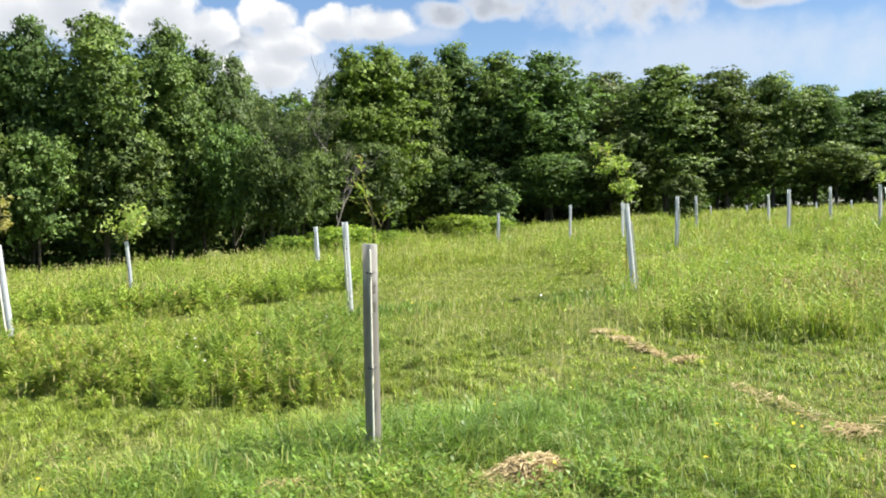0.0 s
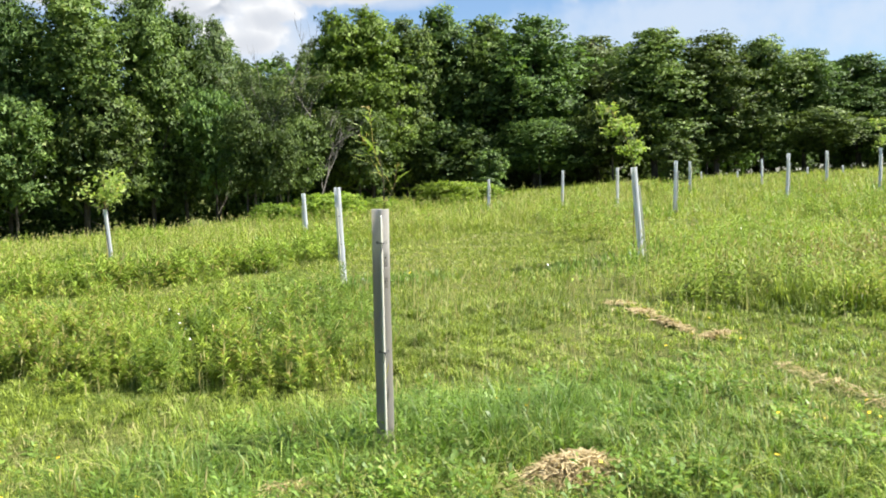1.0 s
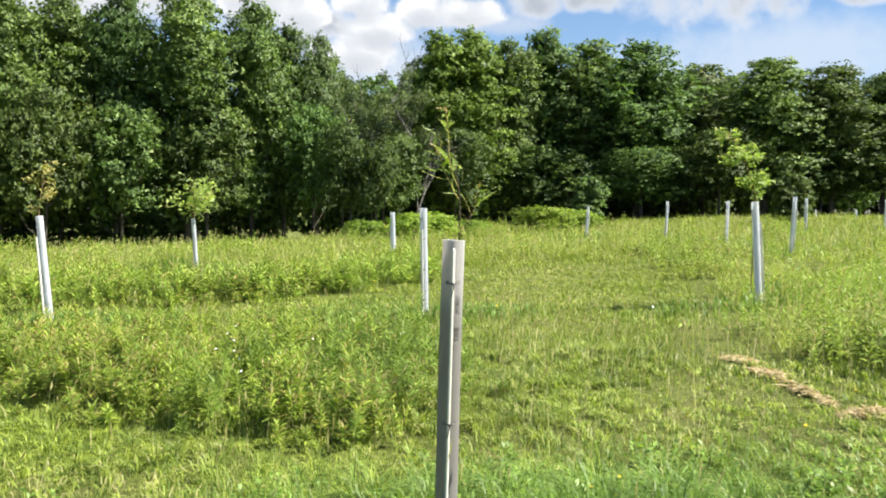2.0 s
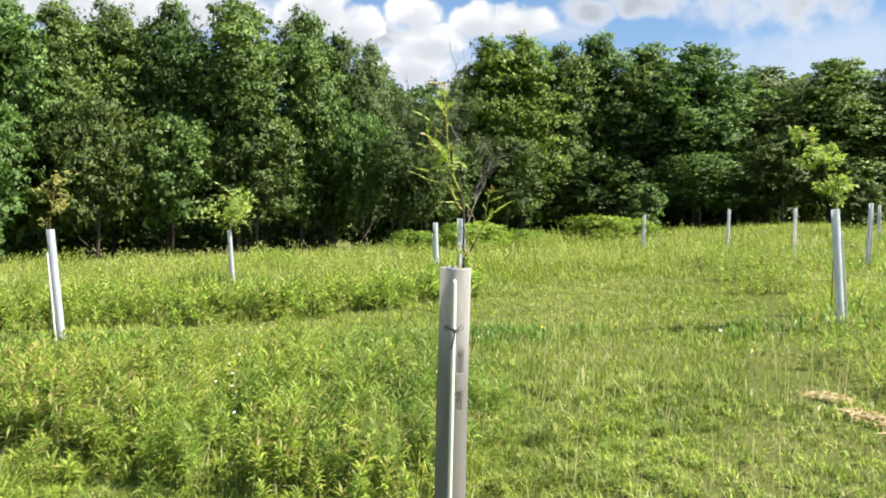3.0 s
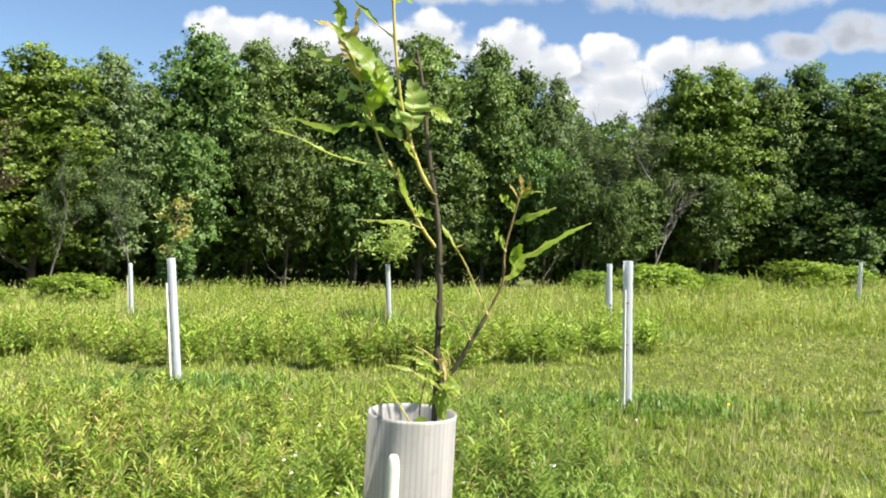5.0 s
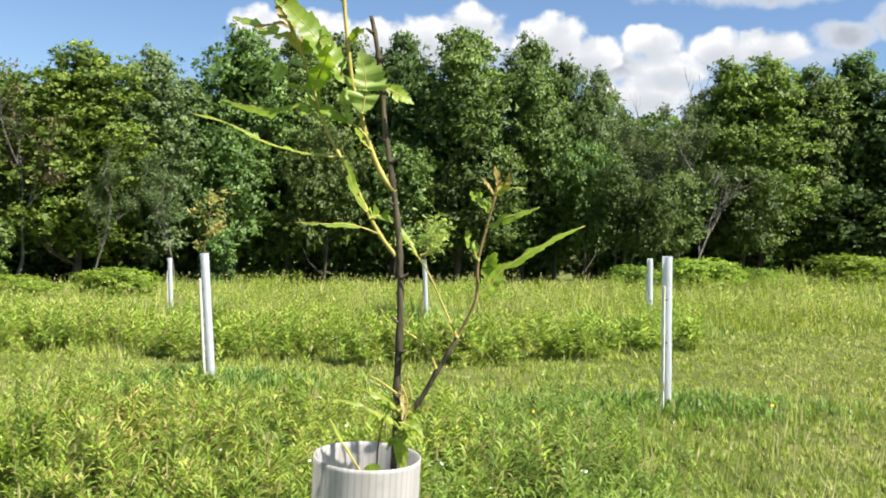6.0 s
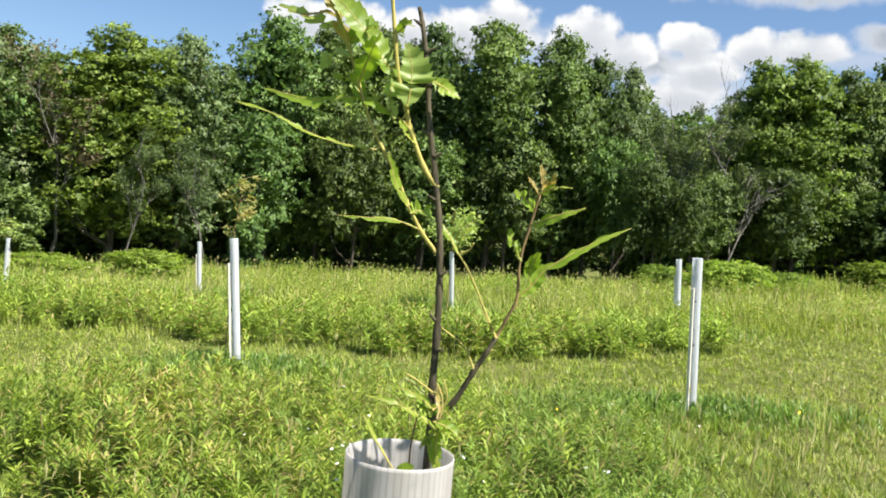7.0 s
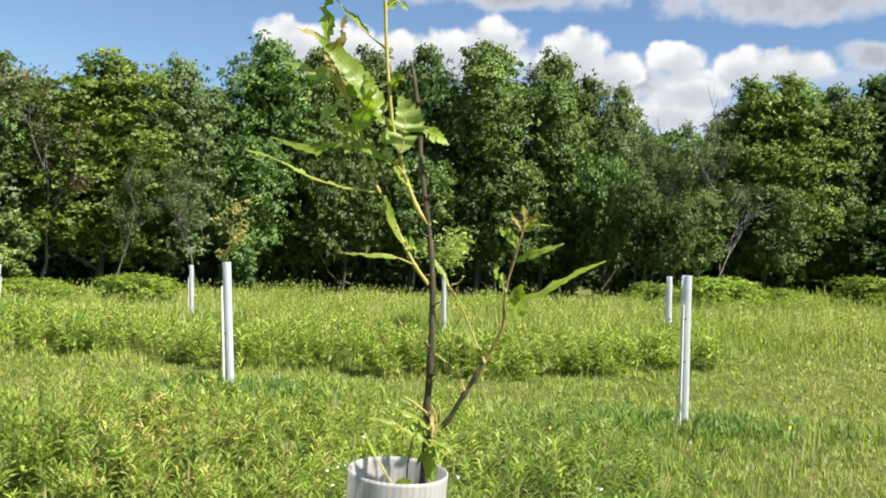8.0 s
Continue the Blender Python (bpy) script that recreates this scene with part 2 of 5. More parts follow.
def make_plastic(name, a, b, glow, rough=0.4, scale=3.0, streak=True, ribs=False):
    m, k, out = material(name)
    tc = k.add("ShaderNodeTexCoord")
    mp = k.add("ShaderNodeMapping")
    mp.inputs["Scale"].default_value = (14, 14, 1.3)
    k.link(tc.outputs["Object"], mp.inputs[0])
    n = k.noise(scale, 5, 0.65, mp.outputs[0] if streak else tc.outputs["Object"])
    n2 = k.noise(60.0, 3, 0.6, tc.outputs["Object"])
    c = k.mix(k.step(n, 0.35, 0.72), a, b)
    c = k.mix(k.step(n2, 0.5, 0.8, 0, 0.35), c, tuple(x * 0.7 for x in b))
    if ribs:
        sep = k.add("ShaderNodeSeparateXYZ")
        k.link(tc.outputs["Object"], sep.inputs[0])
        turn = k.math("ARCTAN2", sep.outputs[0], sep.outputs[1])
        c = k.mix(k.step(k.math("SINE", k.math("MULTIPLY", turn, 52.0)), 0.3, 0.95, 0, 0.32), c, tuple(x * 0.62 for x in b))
        # greyer and browner below the rim, with an uneven upper edge
        uneven_z = k.math("ADD", sep.outputs[2], k.math("MULTIPLY", n, 0.34))
        c = k.mix(k.step(uneven_z, 1.52, 1.24, 0, 0.8), c, (0.37, 0.345, 0.305))
    s = k.add("ShaderNodeBsdfPrincipled")
    k.link(c, s.inputs["Base Color"])
    k.link(k.step(n2, 0.2, 0.8, rough - 0.08, rough + 0.2), s.inputs["Roughness"])
    s.inputs["Specular IOR Level"].default_value = 0.4
    t = k.add("ShaderNodeBsdfTranslucent")
    k.link(c, t.inputs["Color"])
    x = k.add("ShaderNodeMixShader")
    x.inputs[0].default_value = glow
    k.link(s.outputs[0], x.inputs[1])
    k.link(t.outputs[0], x.inputs[2])
    k.link(x.outputs[0], out.inputs[0])
    return m


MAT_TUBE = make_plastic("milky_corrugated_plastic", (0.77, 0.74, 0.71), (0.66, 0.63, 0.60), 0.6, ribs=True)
MAT_TUBE_CLEAN = make_plastic("white_corrugated_plastic", (0.82, 0.84, 0.86), (0.75, 0.76, 0.77), 0.62)
MAT_STAKE = make_plastic("cream_stake", (0.72, 0.70, 0.60), (0.6, 0.57, 0.47), 0.0, 0.45)
MAT_DIMPLE = make_plastic("grey_scuffed_plastic", (0.30, 0.29, 0.27), (0.2, 0.19, 0.18), 0.2, 0.55, 3.0, False)


def plain(name, colour, rough=0.5, spec=0.4):
    m, k, out = material(name)
    tc = k.add("ShaderNodeTexCoord")
    c = k.mix(k.step(k.noise(90.0, 3, 0.6, tc.outputs["Object"]), 0.3, 0.7), colour, tuple(x * 0.75 for x in colour))
    principled(k, out, c, rough, spec)
    return m


MAT_TIE = plain("black_nylon", (0.012, 0.012, 0.013), 0.35, 0.5)
MAT_PETAL_WHITE = plain("white_petals", (0.8, 0.8, 0.76), 0.6)
MAT_PETAL_YELLOW = plain("yellow_petals", (0.85, 0.62, 0.03), 0.6)


def make_leaf_material(name, a, b, vein, glow):
    m, k, out = material(name)
    tc = k.add("ShaderNodeTexCoord")
    oi = k.add("ShaderNodeObjectInfo")
    c = k.mix(k.step(k.noise(70.0, 4, 0.6, tc.outputs["Object"]), 0.35, 0.7), a, b)
    c = k.mix(k.step(oi.outputs["Random"], 0, 1, 0, 0.5), c, tuple(x * 0.75 for x in a))
    c = k.mix(k.step(k.noise(220.0, 2, 0.5, tc.outputs["Object"]), 0.62, 0.78, 0, 0.6), c, vein)
    s = k.add("ShaderNodeBsdfPrincipled")
    k.link(c, s.inputs["Base Color"])
    s.inputs["Roughness"].default_value = 0.42
    s.inputs["Specular IOR Level"].default_value = 0.4
    t = k.add("ShaderNodeBsdfTranslucent")
    k.link(k.mix(1.0, c, (1.5, 1.6, 0.7), "MULTIPLY"), t.inputs["Color"])
    x = k.add("ShaderNodeMixShader")
    x.inputs[0].default_value = glow
    k.link(s.outputs[0], x.inputs[1])
    k.link(t.outputs[0], x.inputs[2])
    k.link(x.outputs[0], out.inputs[0])
    return m


MAT_LEAF = make_leaf_material("sapling_leaf", (0.215, 0.325, 0.03), (0.34, 0.44, 0.06), (0.46, 0.40, 0.1), 0.5)
MAT_LEAF_PALE = make_leaf_material("sapling_leaf_underside", (0.28, 0.38, 0.09), (0.38, 0.47, 0.13), (0.44, 0.42, 0.15), 0.45)
MAT_LEAF_RUST = make_leaf_material("sapling_new_leaf", (0.36, 0.26, 0.09), (0.44, 0.36, 0.14), (0.3, 0.17, 0.06), 0.4)
MAT_SHOOT = make_bark("green_shoot", (0.31, 0.28, 0.07), (0.46, 0.38, 0.12), 120.0)

# ---------------------------------------------------------------- mesh helpers


def mesh_of(name, verts, faces, mat, smooth=False):
    """A mesh from arrays of corners and of equal-sided faces (or a list of such arrays)."""
    me = bpy.data.meshes.new(name)
    verts = np.asarray(verts, dtype=np.float32)
    groups = faces if isinstance(faces, list) else [faces]
    me.vertices.add(len(verts))
    me.vertices.foreach_set("co", verts.ravel())
    idx = np.concatenate([np.asarray(g, dtype=np.int32).ravel() for g in groups])
    sizes = np.concatenate([np.full(len(g), np.asarray(g).shape[1], dtype=np.int32) for g in groups])
    starts = np.concatenate([[0], np.cumsum(sizes)[:-1]]).astype(np.int32)
    me.loops.add(len(idx))
    me.loops.foreach_set("vertex_index", idx)
    me.polygons.add(len(sizes))
    me.polygons.foreach_set("loop_start", starts)
    if smooth:
        me.polygons.foreach_set("use_smooth", np.ones(len(sizes), dtype=bool))
    me.materials.append(mat)
    me.update(calc_edges=True)
    me.validate()
    return me


def thing(name, label, category, group="", kind="", at=None):
    ob = new(name)
    ob.empty_display_size = 0.1
    if at is not None:
        ob.matrix_world = at
    return tagged(ob, label, category, group, kind)


def child(name, me, parent, label=""):
    ob = new(name, me)
    ob.parent = parent
    return tagged(ob, label) if label else ob


def part(name, bm, mat, parent, label="", smooth=False):
    me = bpy.data.meshes.new(name)
    bm.to_mesh(me)
    bm.free()
    me.materials.append(mat)
    if smooth:
        for p in me.polygons:
            p.use_smooth = True
    return child(name, me, parent, label)


def tube_along(points, radii, sides=7, cap=True):
    """A tapered round limb through points: corners, quads and tip triangles."""
    pts = [Vector(p) for p in points]
    vs, rings = [], []
    up = Vector((0.3, 0.2, 1)).normalized()
    for i, p in enumerate(pts):
        d = (pts[min(i + 1, len(pts) - 1)] - pts[max(i - 1, 0)]).normalized()
        a = d.cross(up)
        if a.length < 0.05:
            a = d.cross(Vector((1, 0, 0)))
        a.normalize()
        b = d.cross(a)
        ring = []
        for j in range(sides):
            w = 2 * math.pi * j / sides
            ring.append(len(vs))
            vs.append(p + (a * math.cos(w) + b * math.sin(w)) * radii[i])
        rings.append(ring)
    quads = []
    for r0, r1 in zip(rings, rings[1:]):
        for j in range(sides):
            quads.append((r0[j], r0[(j + 1) % sides], r1[(j + 1) % sides], r1[j]))
    tris = []
    if cap:
        for ring, p in ((rings[0], pts[0]), (rings[-1], pts[-1])):
            c = len(vs)
            vs.append(p)
            for j in range(sides):
                tris.append((c, ring[j], ring[(j + 1) % sides]))
    return [tuple(v) for v in vs], quads, tris


def limb_mesh(name, limbs, mat, sides=7):
    V, Q, T = [], [], []
    for pts, radii in limbs:
        v, q, t = tube_along(pts, radii, sides)
        o = len(V)
        V += v
        Q += [tuple(i + o for i in f) for f in q]
        T += [tuple(i + o for i in f) for f in t]
    return mesh_of(name, V, [np.array(Q), np.array(T)], mat, True)


def spline(points, n=6):
    """Points on a smooth line through the given ones."""
    P = [Vector(p) for p in points]
    P = [P[0] * 2 - P[1]] + P + [P[-1] * 2 - P[-2]]
    res = []
    for i in range(1, len(P) - 2):
        a, b, c, d = P[i - 1:i + 3]
        for j in range(n):
            t = j / n
            res.append(0.5 * ((2 * b) + (c - a) * t + (2 * a - 5 * b + 4 * c - d) * t * t + (3 * b - a - 3 * c + d) * t ** 3))
    res.append(P[-2])
    return res


# ---------------------------------------------------------------- ground


def wob(x, y, f, s):
    return np.sin(x * f + s) * np.cos(y * f * 1.13 + s * 1.7) + 0.5 * np.sin(x * f * 2.3 + y * f * 1.9 + s * 2.1)


def crest(x):
    """Where the field turns down towards the wood."""
    return 36.0 + 0.55 * np.maximum(x - 1.0, 0) ** 0.93 - 0.06 * np.minimum(x, 0) * -1


def ground_z(x, y):
    x, y = np.asarray(x, float), np.asarray(y, float)
    z = 0.0545 * 75 * np.tanh(x / 75) - 0.0169 * 90 * np.tanh(y / 90)
    past = np.maximum(y - crest(x), 0)
    z = z - 1.7 * (1 - np.exp(-(past / 14) ** 1.6))
    return z + 0.02 * wob(x, y, 0.9, 0.4) + 0.035 * wob(x, y, 0.31, 2.0)


def build_ground():
    s = np.linspace(-1, 1, 171)
    g = np.sign(s) * (np.abs(s) * 45 + 1400 * np.abs(s) ** 7)
    X, Y = np.meshgrid(g, g + 12, indexing="ij")
    V = np.stack([X, Y, ground_z(X, Y)], -1).reshape(-1, 3)
    n = len(g)
    i = (np.arange(n - 1)[:, None] * n + np.arange(n - 1)[None, :]).ravel()
    F = np.stack([i, i + n, i + n + 1, i + 1], -1)
    ob = new("ground", mesh_of("ground", V, F, MAT_GROUND, True))
    tagged(ob, "gently sloping meadow soil under mown and unmown grass", "ground", kind="structure")


build_ground()

# ---------------------------------------------------------------- vegetation zones


def sstep(v, a, b):
    t = np.clip((v - a) / (b - a), 0, 1)
    return t * t * (3 - 2 * t)


def zones(x, y):
    """Heights of the growth and how weedy it is: mown lanes, weed blocks and rough grass."""
    n1, n2 = wob(x, y, 0.8, 1.0), wob(x, y, 1.9, 4.0)
    # weed block beyond the nearest tube
    front = np.interp(x, [-9, -2.8, -2.0, -1.0, 0.24, 0.7], [5.2, 4.5, 3.1, 2.3, 2.0, 2.6]) + 0.12 * n2
    back = 6.4 - 0.18 * (x - 0.8) + 0.2 * n1
    block = sstep(y, front - 0.05, front + 0.35) * sstep(back - y, -0.3, 0.4) * sstep(1.0 + 0.15 * n2 - x, -0.3, 0.35)
    # tall weed band past the first row of tubes
    bf = np.interp(x, [-20, -7.9, -3.2, 0, 2.5, 3.4, 4.0], [14.6, 12.5, 11.7, 11.3, 12.0, 13.2, 14.5]) + 0.15 * n1
    band = sstep(y, bf - 0.1, bf + 0.5) * sstep(bf + 3.2 + 0.5 * n1 - y, -0.6, 0.5) * sstep(3.6 + 0.5 * n2 - x, -1.3, 1.6)
    # rough ground on the rise
    rf = np.interp(y, [0.4, 0.95, 1.3, 2.2, 3.5, 7, 10.8, 16.9, 24], [9, 5.6, 4.6, 4.3, 4.4, 6.3, 8.0, 9.8, 13.0])
    rise = sstep(x, rf - 0.1 + 0.2 * n1, rf + 0.6 + 0.2 * n1) * sstep(y, 0.7, 1.4)
    strip = np.interp(y, [0, 6, 10, 13.5, 17, 20], [15.6, 13.9, 12.7, 11.3, 8.8, 6.5]) + 0.15 * n1
    rise = rise * (1 - sstep(1.5 - np.abs(x - strip), -0.3, 0.4) * sstep(20.0 - y, 0.0, 3.0))
    far = sstep(y, 15.0, 19.0) * sstep(y - 0.9 * x, 4.0, 9.0)
    rough = np.maximum(rise * 0.85, far)
    lane = 1 - np.clip(block + band + rough, 0, 1)
    return block, band, rough, lane, rise


def lush(x, y):
    """Darker uncut tufts round the foot of each tube."""
    best = np.zeros_like(x)
    for tx, ty in TUBE_FEET:
        best = np.maximum(best, np.exp(-(((x - tx) / 1.6) ** 2 + ((y - ty - 0.1) / 0.75) ** 2)))
    return best


# foot of each tree tube: x, y
TUBE_FEET = [(0.0, 0.0), (-3.31, 9.49), (1.90, 8.17), (6.67, 7.10), (3.12, 16.19), (-1.42, 18.37), (-7.75, 19.72), (-13.2, 20.3),
             (13.4, 28.05), (15.36, 25.26), (14.96, 20.7), (13.87, 15.97), (27.97, 28.35), (18.62, 16.64), (22.3, 26.4), (25.0, 21.4), (21.8, 16.0), (12.55, 7.12)]


HAY = [(0.72, -0.98, 0.31, 0.2, 0.15, 2000), (-0.7, -0.3, 0.26, 0.15, 0.09, 900), (2.99, -1.25, 0.16, 0.16, 0.04, 170), (3.98, 3.55, 0.10, 0.26, 0.03, 230), (3.78, 2.85, 0.11, 0.24, 0.03, 200), (3.62, 2.15, 0.06, 0.2, 0.02, 80), (3.60, 1.42, 0.20, 0.10, 0.03, 190)]
# thin trails of hay left along the edge of the cut: points and half width
TRAILS = [([(3.72, 2.6), (3.6, 2.1), (3.5, 1.6)], 0.035), ([(3.2, 0.2), (3.15, -0.16), (3.1, -0.5), (3.0, -0.97), (2.99, -1.34)], 0.085), ([(2.99, -1.34), (3.34, -1.22), (3.9, -1.4)], 0.07)]


def hay_cover(x, y):
    """Where mown hay lies on the grass."""
    best = np.zeros_like(x)
    for hx, hy, sx, sy, _, _ in HAY:
        best = np.maximum(best, np.exp(-(((x - hx) / (sx * 0.75)) ** 2 + ((y - hy) / (sy * 0.75)) ** 2)))
    for pts, wide in TRAILS:
        for (ax, ay), (bx, by) in zip(pts, pts[1:]):
            f = np.clip(((x - ax) * (bx - ax) + (y - ay) * (by - ay)) / ((bx - ax) ** 2 + (by - ay) ** 2), 0, 1)
            best = np.maximum(best, np.exp(-((x - ax - f * (bx - ax)) ** 2 + (y - ay - f * (by - ay)) ** 2) / (wide * 0.9) ** 2))
    return best


def tan_patch(x, y):
    """Where the mown lanes lie dry and tan."""
    front = np.interp(x, [-9, -2.8, -2.0, -1.0, 0.24, 0.7], [5.2, 4.5, 3.1, 2.3, 2.0, 2.6])
    return (2.6 * np.exp(-((x - 8.6) / 1.6) ** 2 - ((y - 15.8) / 1.6) ** 2) + 1.0 * np.exp(-((x - 3.6) / 0.9) ** 2 - ((y - 10.5) / 2.5) ** 2)
            + 0.4 * np.exp(-((y - front + 0.45) / 0.35) ** 2) * (x < 0.2))


def polar_points(n, r0, r1, a0, a1, power, rng, cx=-1.1, cy=-4.3):
    """Points in a fan, thinning out with distance."""
    u = rng.random(n)
    p = 2.0 - power
    r = (r0 ** p + u * (r1 ** p - r0 ** p)) ** (1 / p)
    a = np.radians(a0 + rng.random(n) * (a1 - a0))
    return cx + r * np.sin(a), cy + r * np.cos(a), r


def blades(name, x, y, h, w, lean, mat, rng, label, category, r=None, split=6.0):
    """Grass blades, each a bent, tapering strip; far ones a single bent point."""
    n = len(x)
    far = np.zeros(n, bool) if r is None else r > split
    order = np.argsort(far, kind="stable")
    x, y, h, w, lean = x[order], y[order], h[order], w[order], lean[order]
    k = int(n - far.sum())
    z = ground_z(x, y) - 0.01
    a = rng.random(n) * 2 * math.pi
    la = a + math.pi / 2 + rng.normal(0, 0.5, n)
    d = np.stack([np.cos(a), np.sin(a)], -1) * w[:, None] / 2
    ld = np.stack([np.cos(la), np.sin(la)], -1) + np.array([-0.1, 0.03])
    base = np.stack([x, y, z], -1)
    tip = base.copy()
    tip[:, :2] += ld * (lean * h)[:, None]
    tip[:, 2] += h * (1 - 0.35 * np.minimum(lean, 1.6))
    V = np.empty((k, 5, 3), dtype=np.float32)
    for i, s in ((0, -1), (1, 1)):
        V[:, i] = base[:k]
        V[:, i, :2] += s * d[:k]
    mid = base.copy()
    mid[:, :2] += ld * (lean * h * 0.3)[:, None]
    mid[:, 2] += h * 0.58
    for i, s in ((2, 1), (3, -1)):
        V[:, i] = mid[:k]
        V[:, i, :2] += s * d[:k] * 0.8
    V[:, 4] = tip[:k]
    o = (np.arange(k) * 5)[:, None]
    quads, tris = o + np.array([[0, 1, 2, 3]]), o + np.array([[3, 2, 4]])
    W = np.empty((n - k, 3, 3), dtype=np.float32)
    W[:, 0], W[:, 1], W[:, 2] = base[k:], base[k:], tip[k:]
    W[:, 0, :2] -= d[k:]
    W[:, 1, :2] += d[k:]
    tris = np.concatenate([tris, k * 5 + np.arange((n - k) * 3).reshape(-1, 3)])
    ob = new(name, mesh_of(name, np.concatenate([V.reshape(-1, 3), W.reshape(-1, 3)]), [quads, tris], mat))
    return tagged(ob, label, category, kind="stuff")


def build_grass():
    rng = np.random.default_rng(11)
    x, y, r = polar_points(300000, 2.2, 66, -40, 58, 1.15, rng)
    x2, y2, r2 = polar_points(330000, 3.2, 26, -36, 34, 1.35, rng, 0.0, -0.9)
    x3, y3, r3 = polar_points(60000, 2.4, 9, -25, 55, 1.2, rng)
    x, y, r = np.concatenate([x, x2, x3]), np.concatenate([y, y2, y3]), np.concatenate([r, r2, r3])
    r = np.minimum(r, np.hypot(x, y + 0.9))
    # blades gather in tussocks
    jx, jy = rng.normal(0, 1, len(x)), rng.normal(0, 1, len(x))
    cell = 0.16
    tuss = rng.random(len(x)) < 0.7
    hx = np.round(x / cell) + 0.37 * np.sin(np.round(y / cell) * 12.9898 + np.round(x / cell) * 3.1)
    hy = np.round(y / cell) + 0.37 * np.sin(np.round(x / cell) * 78.233 + np.round(y / cell) * 5.7)
    x = np.where(tuss, hx * cell + jx * 0.03, x)
    y = np.where(tuss, hy * cell + jy * 0.03, y)
    block, band, rough, lane, rise = zones(x, y)
    lu = lush(x, y)
    patchy = 0.5 + 0.5 * np.clip(wob(x, y, 1.4, 3.0), -1, 1)
    fresh = np.exp(-((x - 0.2) / 1.9) ** 2 - ((y + 0.2) / 1.3) ** 2)
    tall = 0.55 + 0.85 * np.abs(np.sin(np.round(x / 0.23) * 17.3 + np.round(y / 0.23) * 41.7))
    h = 0.085 + 0.06 * patchy + 0.08 * fresh + 0.10 * block + 0.14 * band + (0.27 + 0.1 * patchy) * rough + 0.2 * lu * (1 - 0.6 * np.exp(-x * x - y * y))
    swell = 1 + 0.38 * np.clip(wob(x, y, 2.1, 9.0), -1.2, 1.2) * (1 - lane * 0.6)
    h *= 1 - 0.5 * np.exp(-((x - 6.5) / 1.6) ** 2 - ((y - 3.0) / 0.8) ** 2)
    h *= rng.uniform(0.5, 1.15, len(x)) * tall * swell * (1 - 0.75 * hay_cover(x, y))
    h *= 1 - 0.45 * np.exp(-((x + 0.55 * (y - 4.0) - 1.4) / 1.5) ** 2) * lane * (1 - lu) * (y < 3)
    h *= 1 - 0.38 * sstep(r, 5.0, 11.0) * (1 - 0.5 * rough)
    w = (0.0046 + 0.0008 * r) * rng.uniform(0.5, 1.5, len(x))
    lean = rng.uniform(0.1, 1.35, len(x)) + 0.9 * rng.random(len(x)) ** 3
    lean *= 1 - 0.5 * sstep(r, 3.5, 9.0)
    keep = (y < crest(x) + 2.5)
    pick = rng.random(len(x))
    lu = lu * (1 - 0.6 * np.exp(-x * x - y * y))
    olive = 0.4 * sstep(x, 0.0, 1.6) * sstep(y, 2.2, 0.6)
    is_lush = keep & (pick < lu * 1.1 + 0.05 * block + 0.2 * fresh + olive) & ((rng.random(len(x)) < 0.55 + 0.4 * lu) | (r < 4.0))
    # many far lane blades take the paler meadow colour, standing in for sunlit sides
    is_mown = keep & ~is_lush & (pick < lane * (1 - 0.6 * sstep(r, 6.0, 10.0)) + 0.1)
    is_tall = keep & ~is_lush & ~is_mown & (rng.random(len(x)) > 0.9 * block + 0.65 * band)
    for sel, nm, mt, lb in ((is_lush, "lush_grass", MAT_LUSH, "dark green uncut grass tufts round the tube feet"),
                            (is_mown, "mown_grass", MAT_MOWN, "short yellow-green mown grass with dry clippings"),
                            (is_tall, "meadow_grass", MAT_GRASS, "tall uneven yellow-green meadow grass")):
        blades(nm, x[sel], y[sel], h[sel], w[sel] * (1.0 + 0.9 * (lu[sel] if nm == 'lush_grass' else 0)), lean[sel], mt, rng, lb, "grass", r[sel], 12.0 if nm == 'lush_grass' else 6.0)
    # broad arching blades among the weeds
    x, y, r = polar_points(26000, 4.0, 24, -40, 58, 1.2, rng)
    block, band, rough, lane, rise = zones(x, y)
    sel = rng.random(len(x)) < 0.3 * block + 0.5 * rise + 0.25 * band
    x, y, r = x[sel], y[sel], r[sel]
    blades("coarse_grass", x, y, rng.uniform(0.28, 0.48, len(x)), 0.005 + 0.0005 * r, rng.uniform(0.7, 1.7, len(x)), MAT_GRASS, rng,
           "broad arching grass blades among the weeds", "grass")
    # straw lying in the mown lanes
    x, y, r = polar_points(34000, 2.6, 40, -40, 58, 1.3, rng)
    block, band, rough, lane, rise = zones(x, y)
    sel = (rng.random(len(x)) < lane * np.clip(0.35 + 0.5 * wob(x, y, 0.9, 6.0) + tan_patch(x, y), 0.05, 1)) & (y < crest(x))
    x, y, r = x[sel], y[sel], r[sel]
    blades("dry_clippings", x, y, rng.uniform(0.05, 0.13, len(x)), 0.003 + 0.0006 * r, rng.uniform(1.0, 2.2, len(x)), MAT_STRAW, rng,
           "dry straw-coloured clippings lying on the mown grass", "clippings", r)
    # sparse cover behind and beside the path
    x, y = np.concatenate([rng.uniform(-22, 22, 22000), rng.normal(-1, 3.5, 38000)]), np.concatenate([rng.uniform(-20, 10, 22000), rng.normal(-4.5, 3.2, 38000)])
    w = np.where(np.hypot(x + 1, y + 4.5) > 9, 2.2, 1.0)
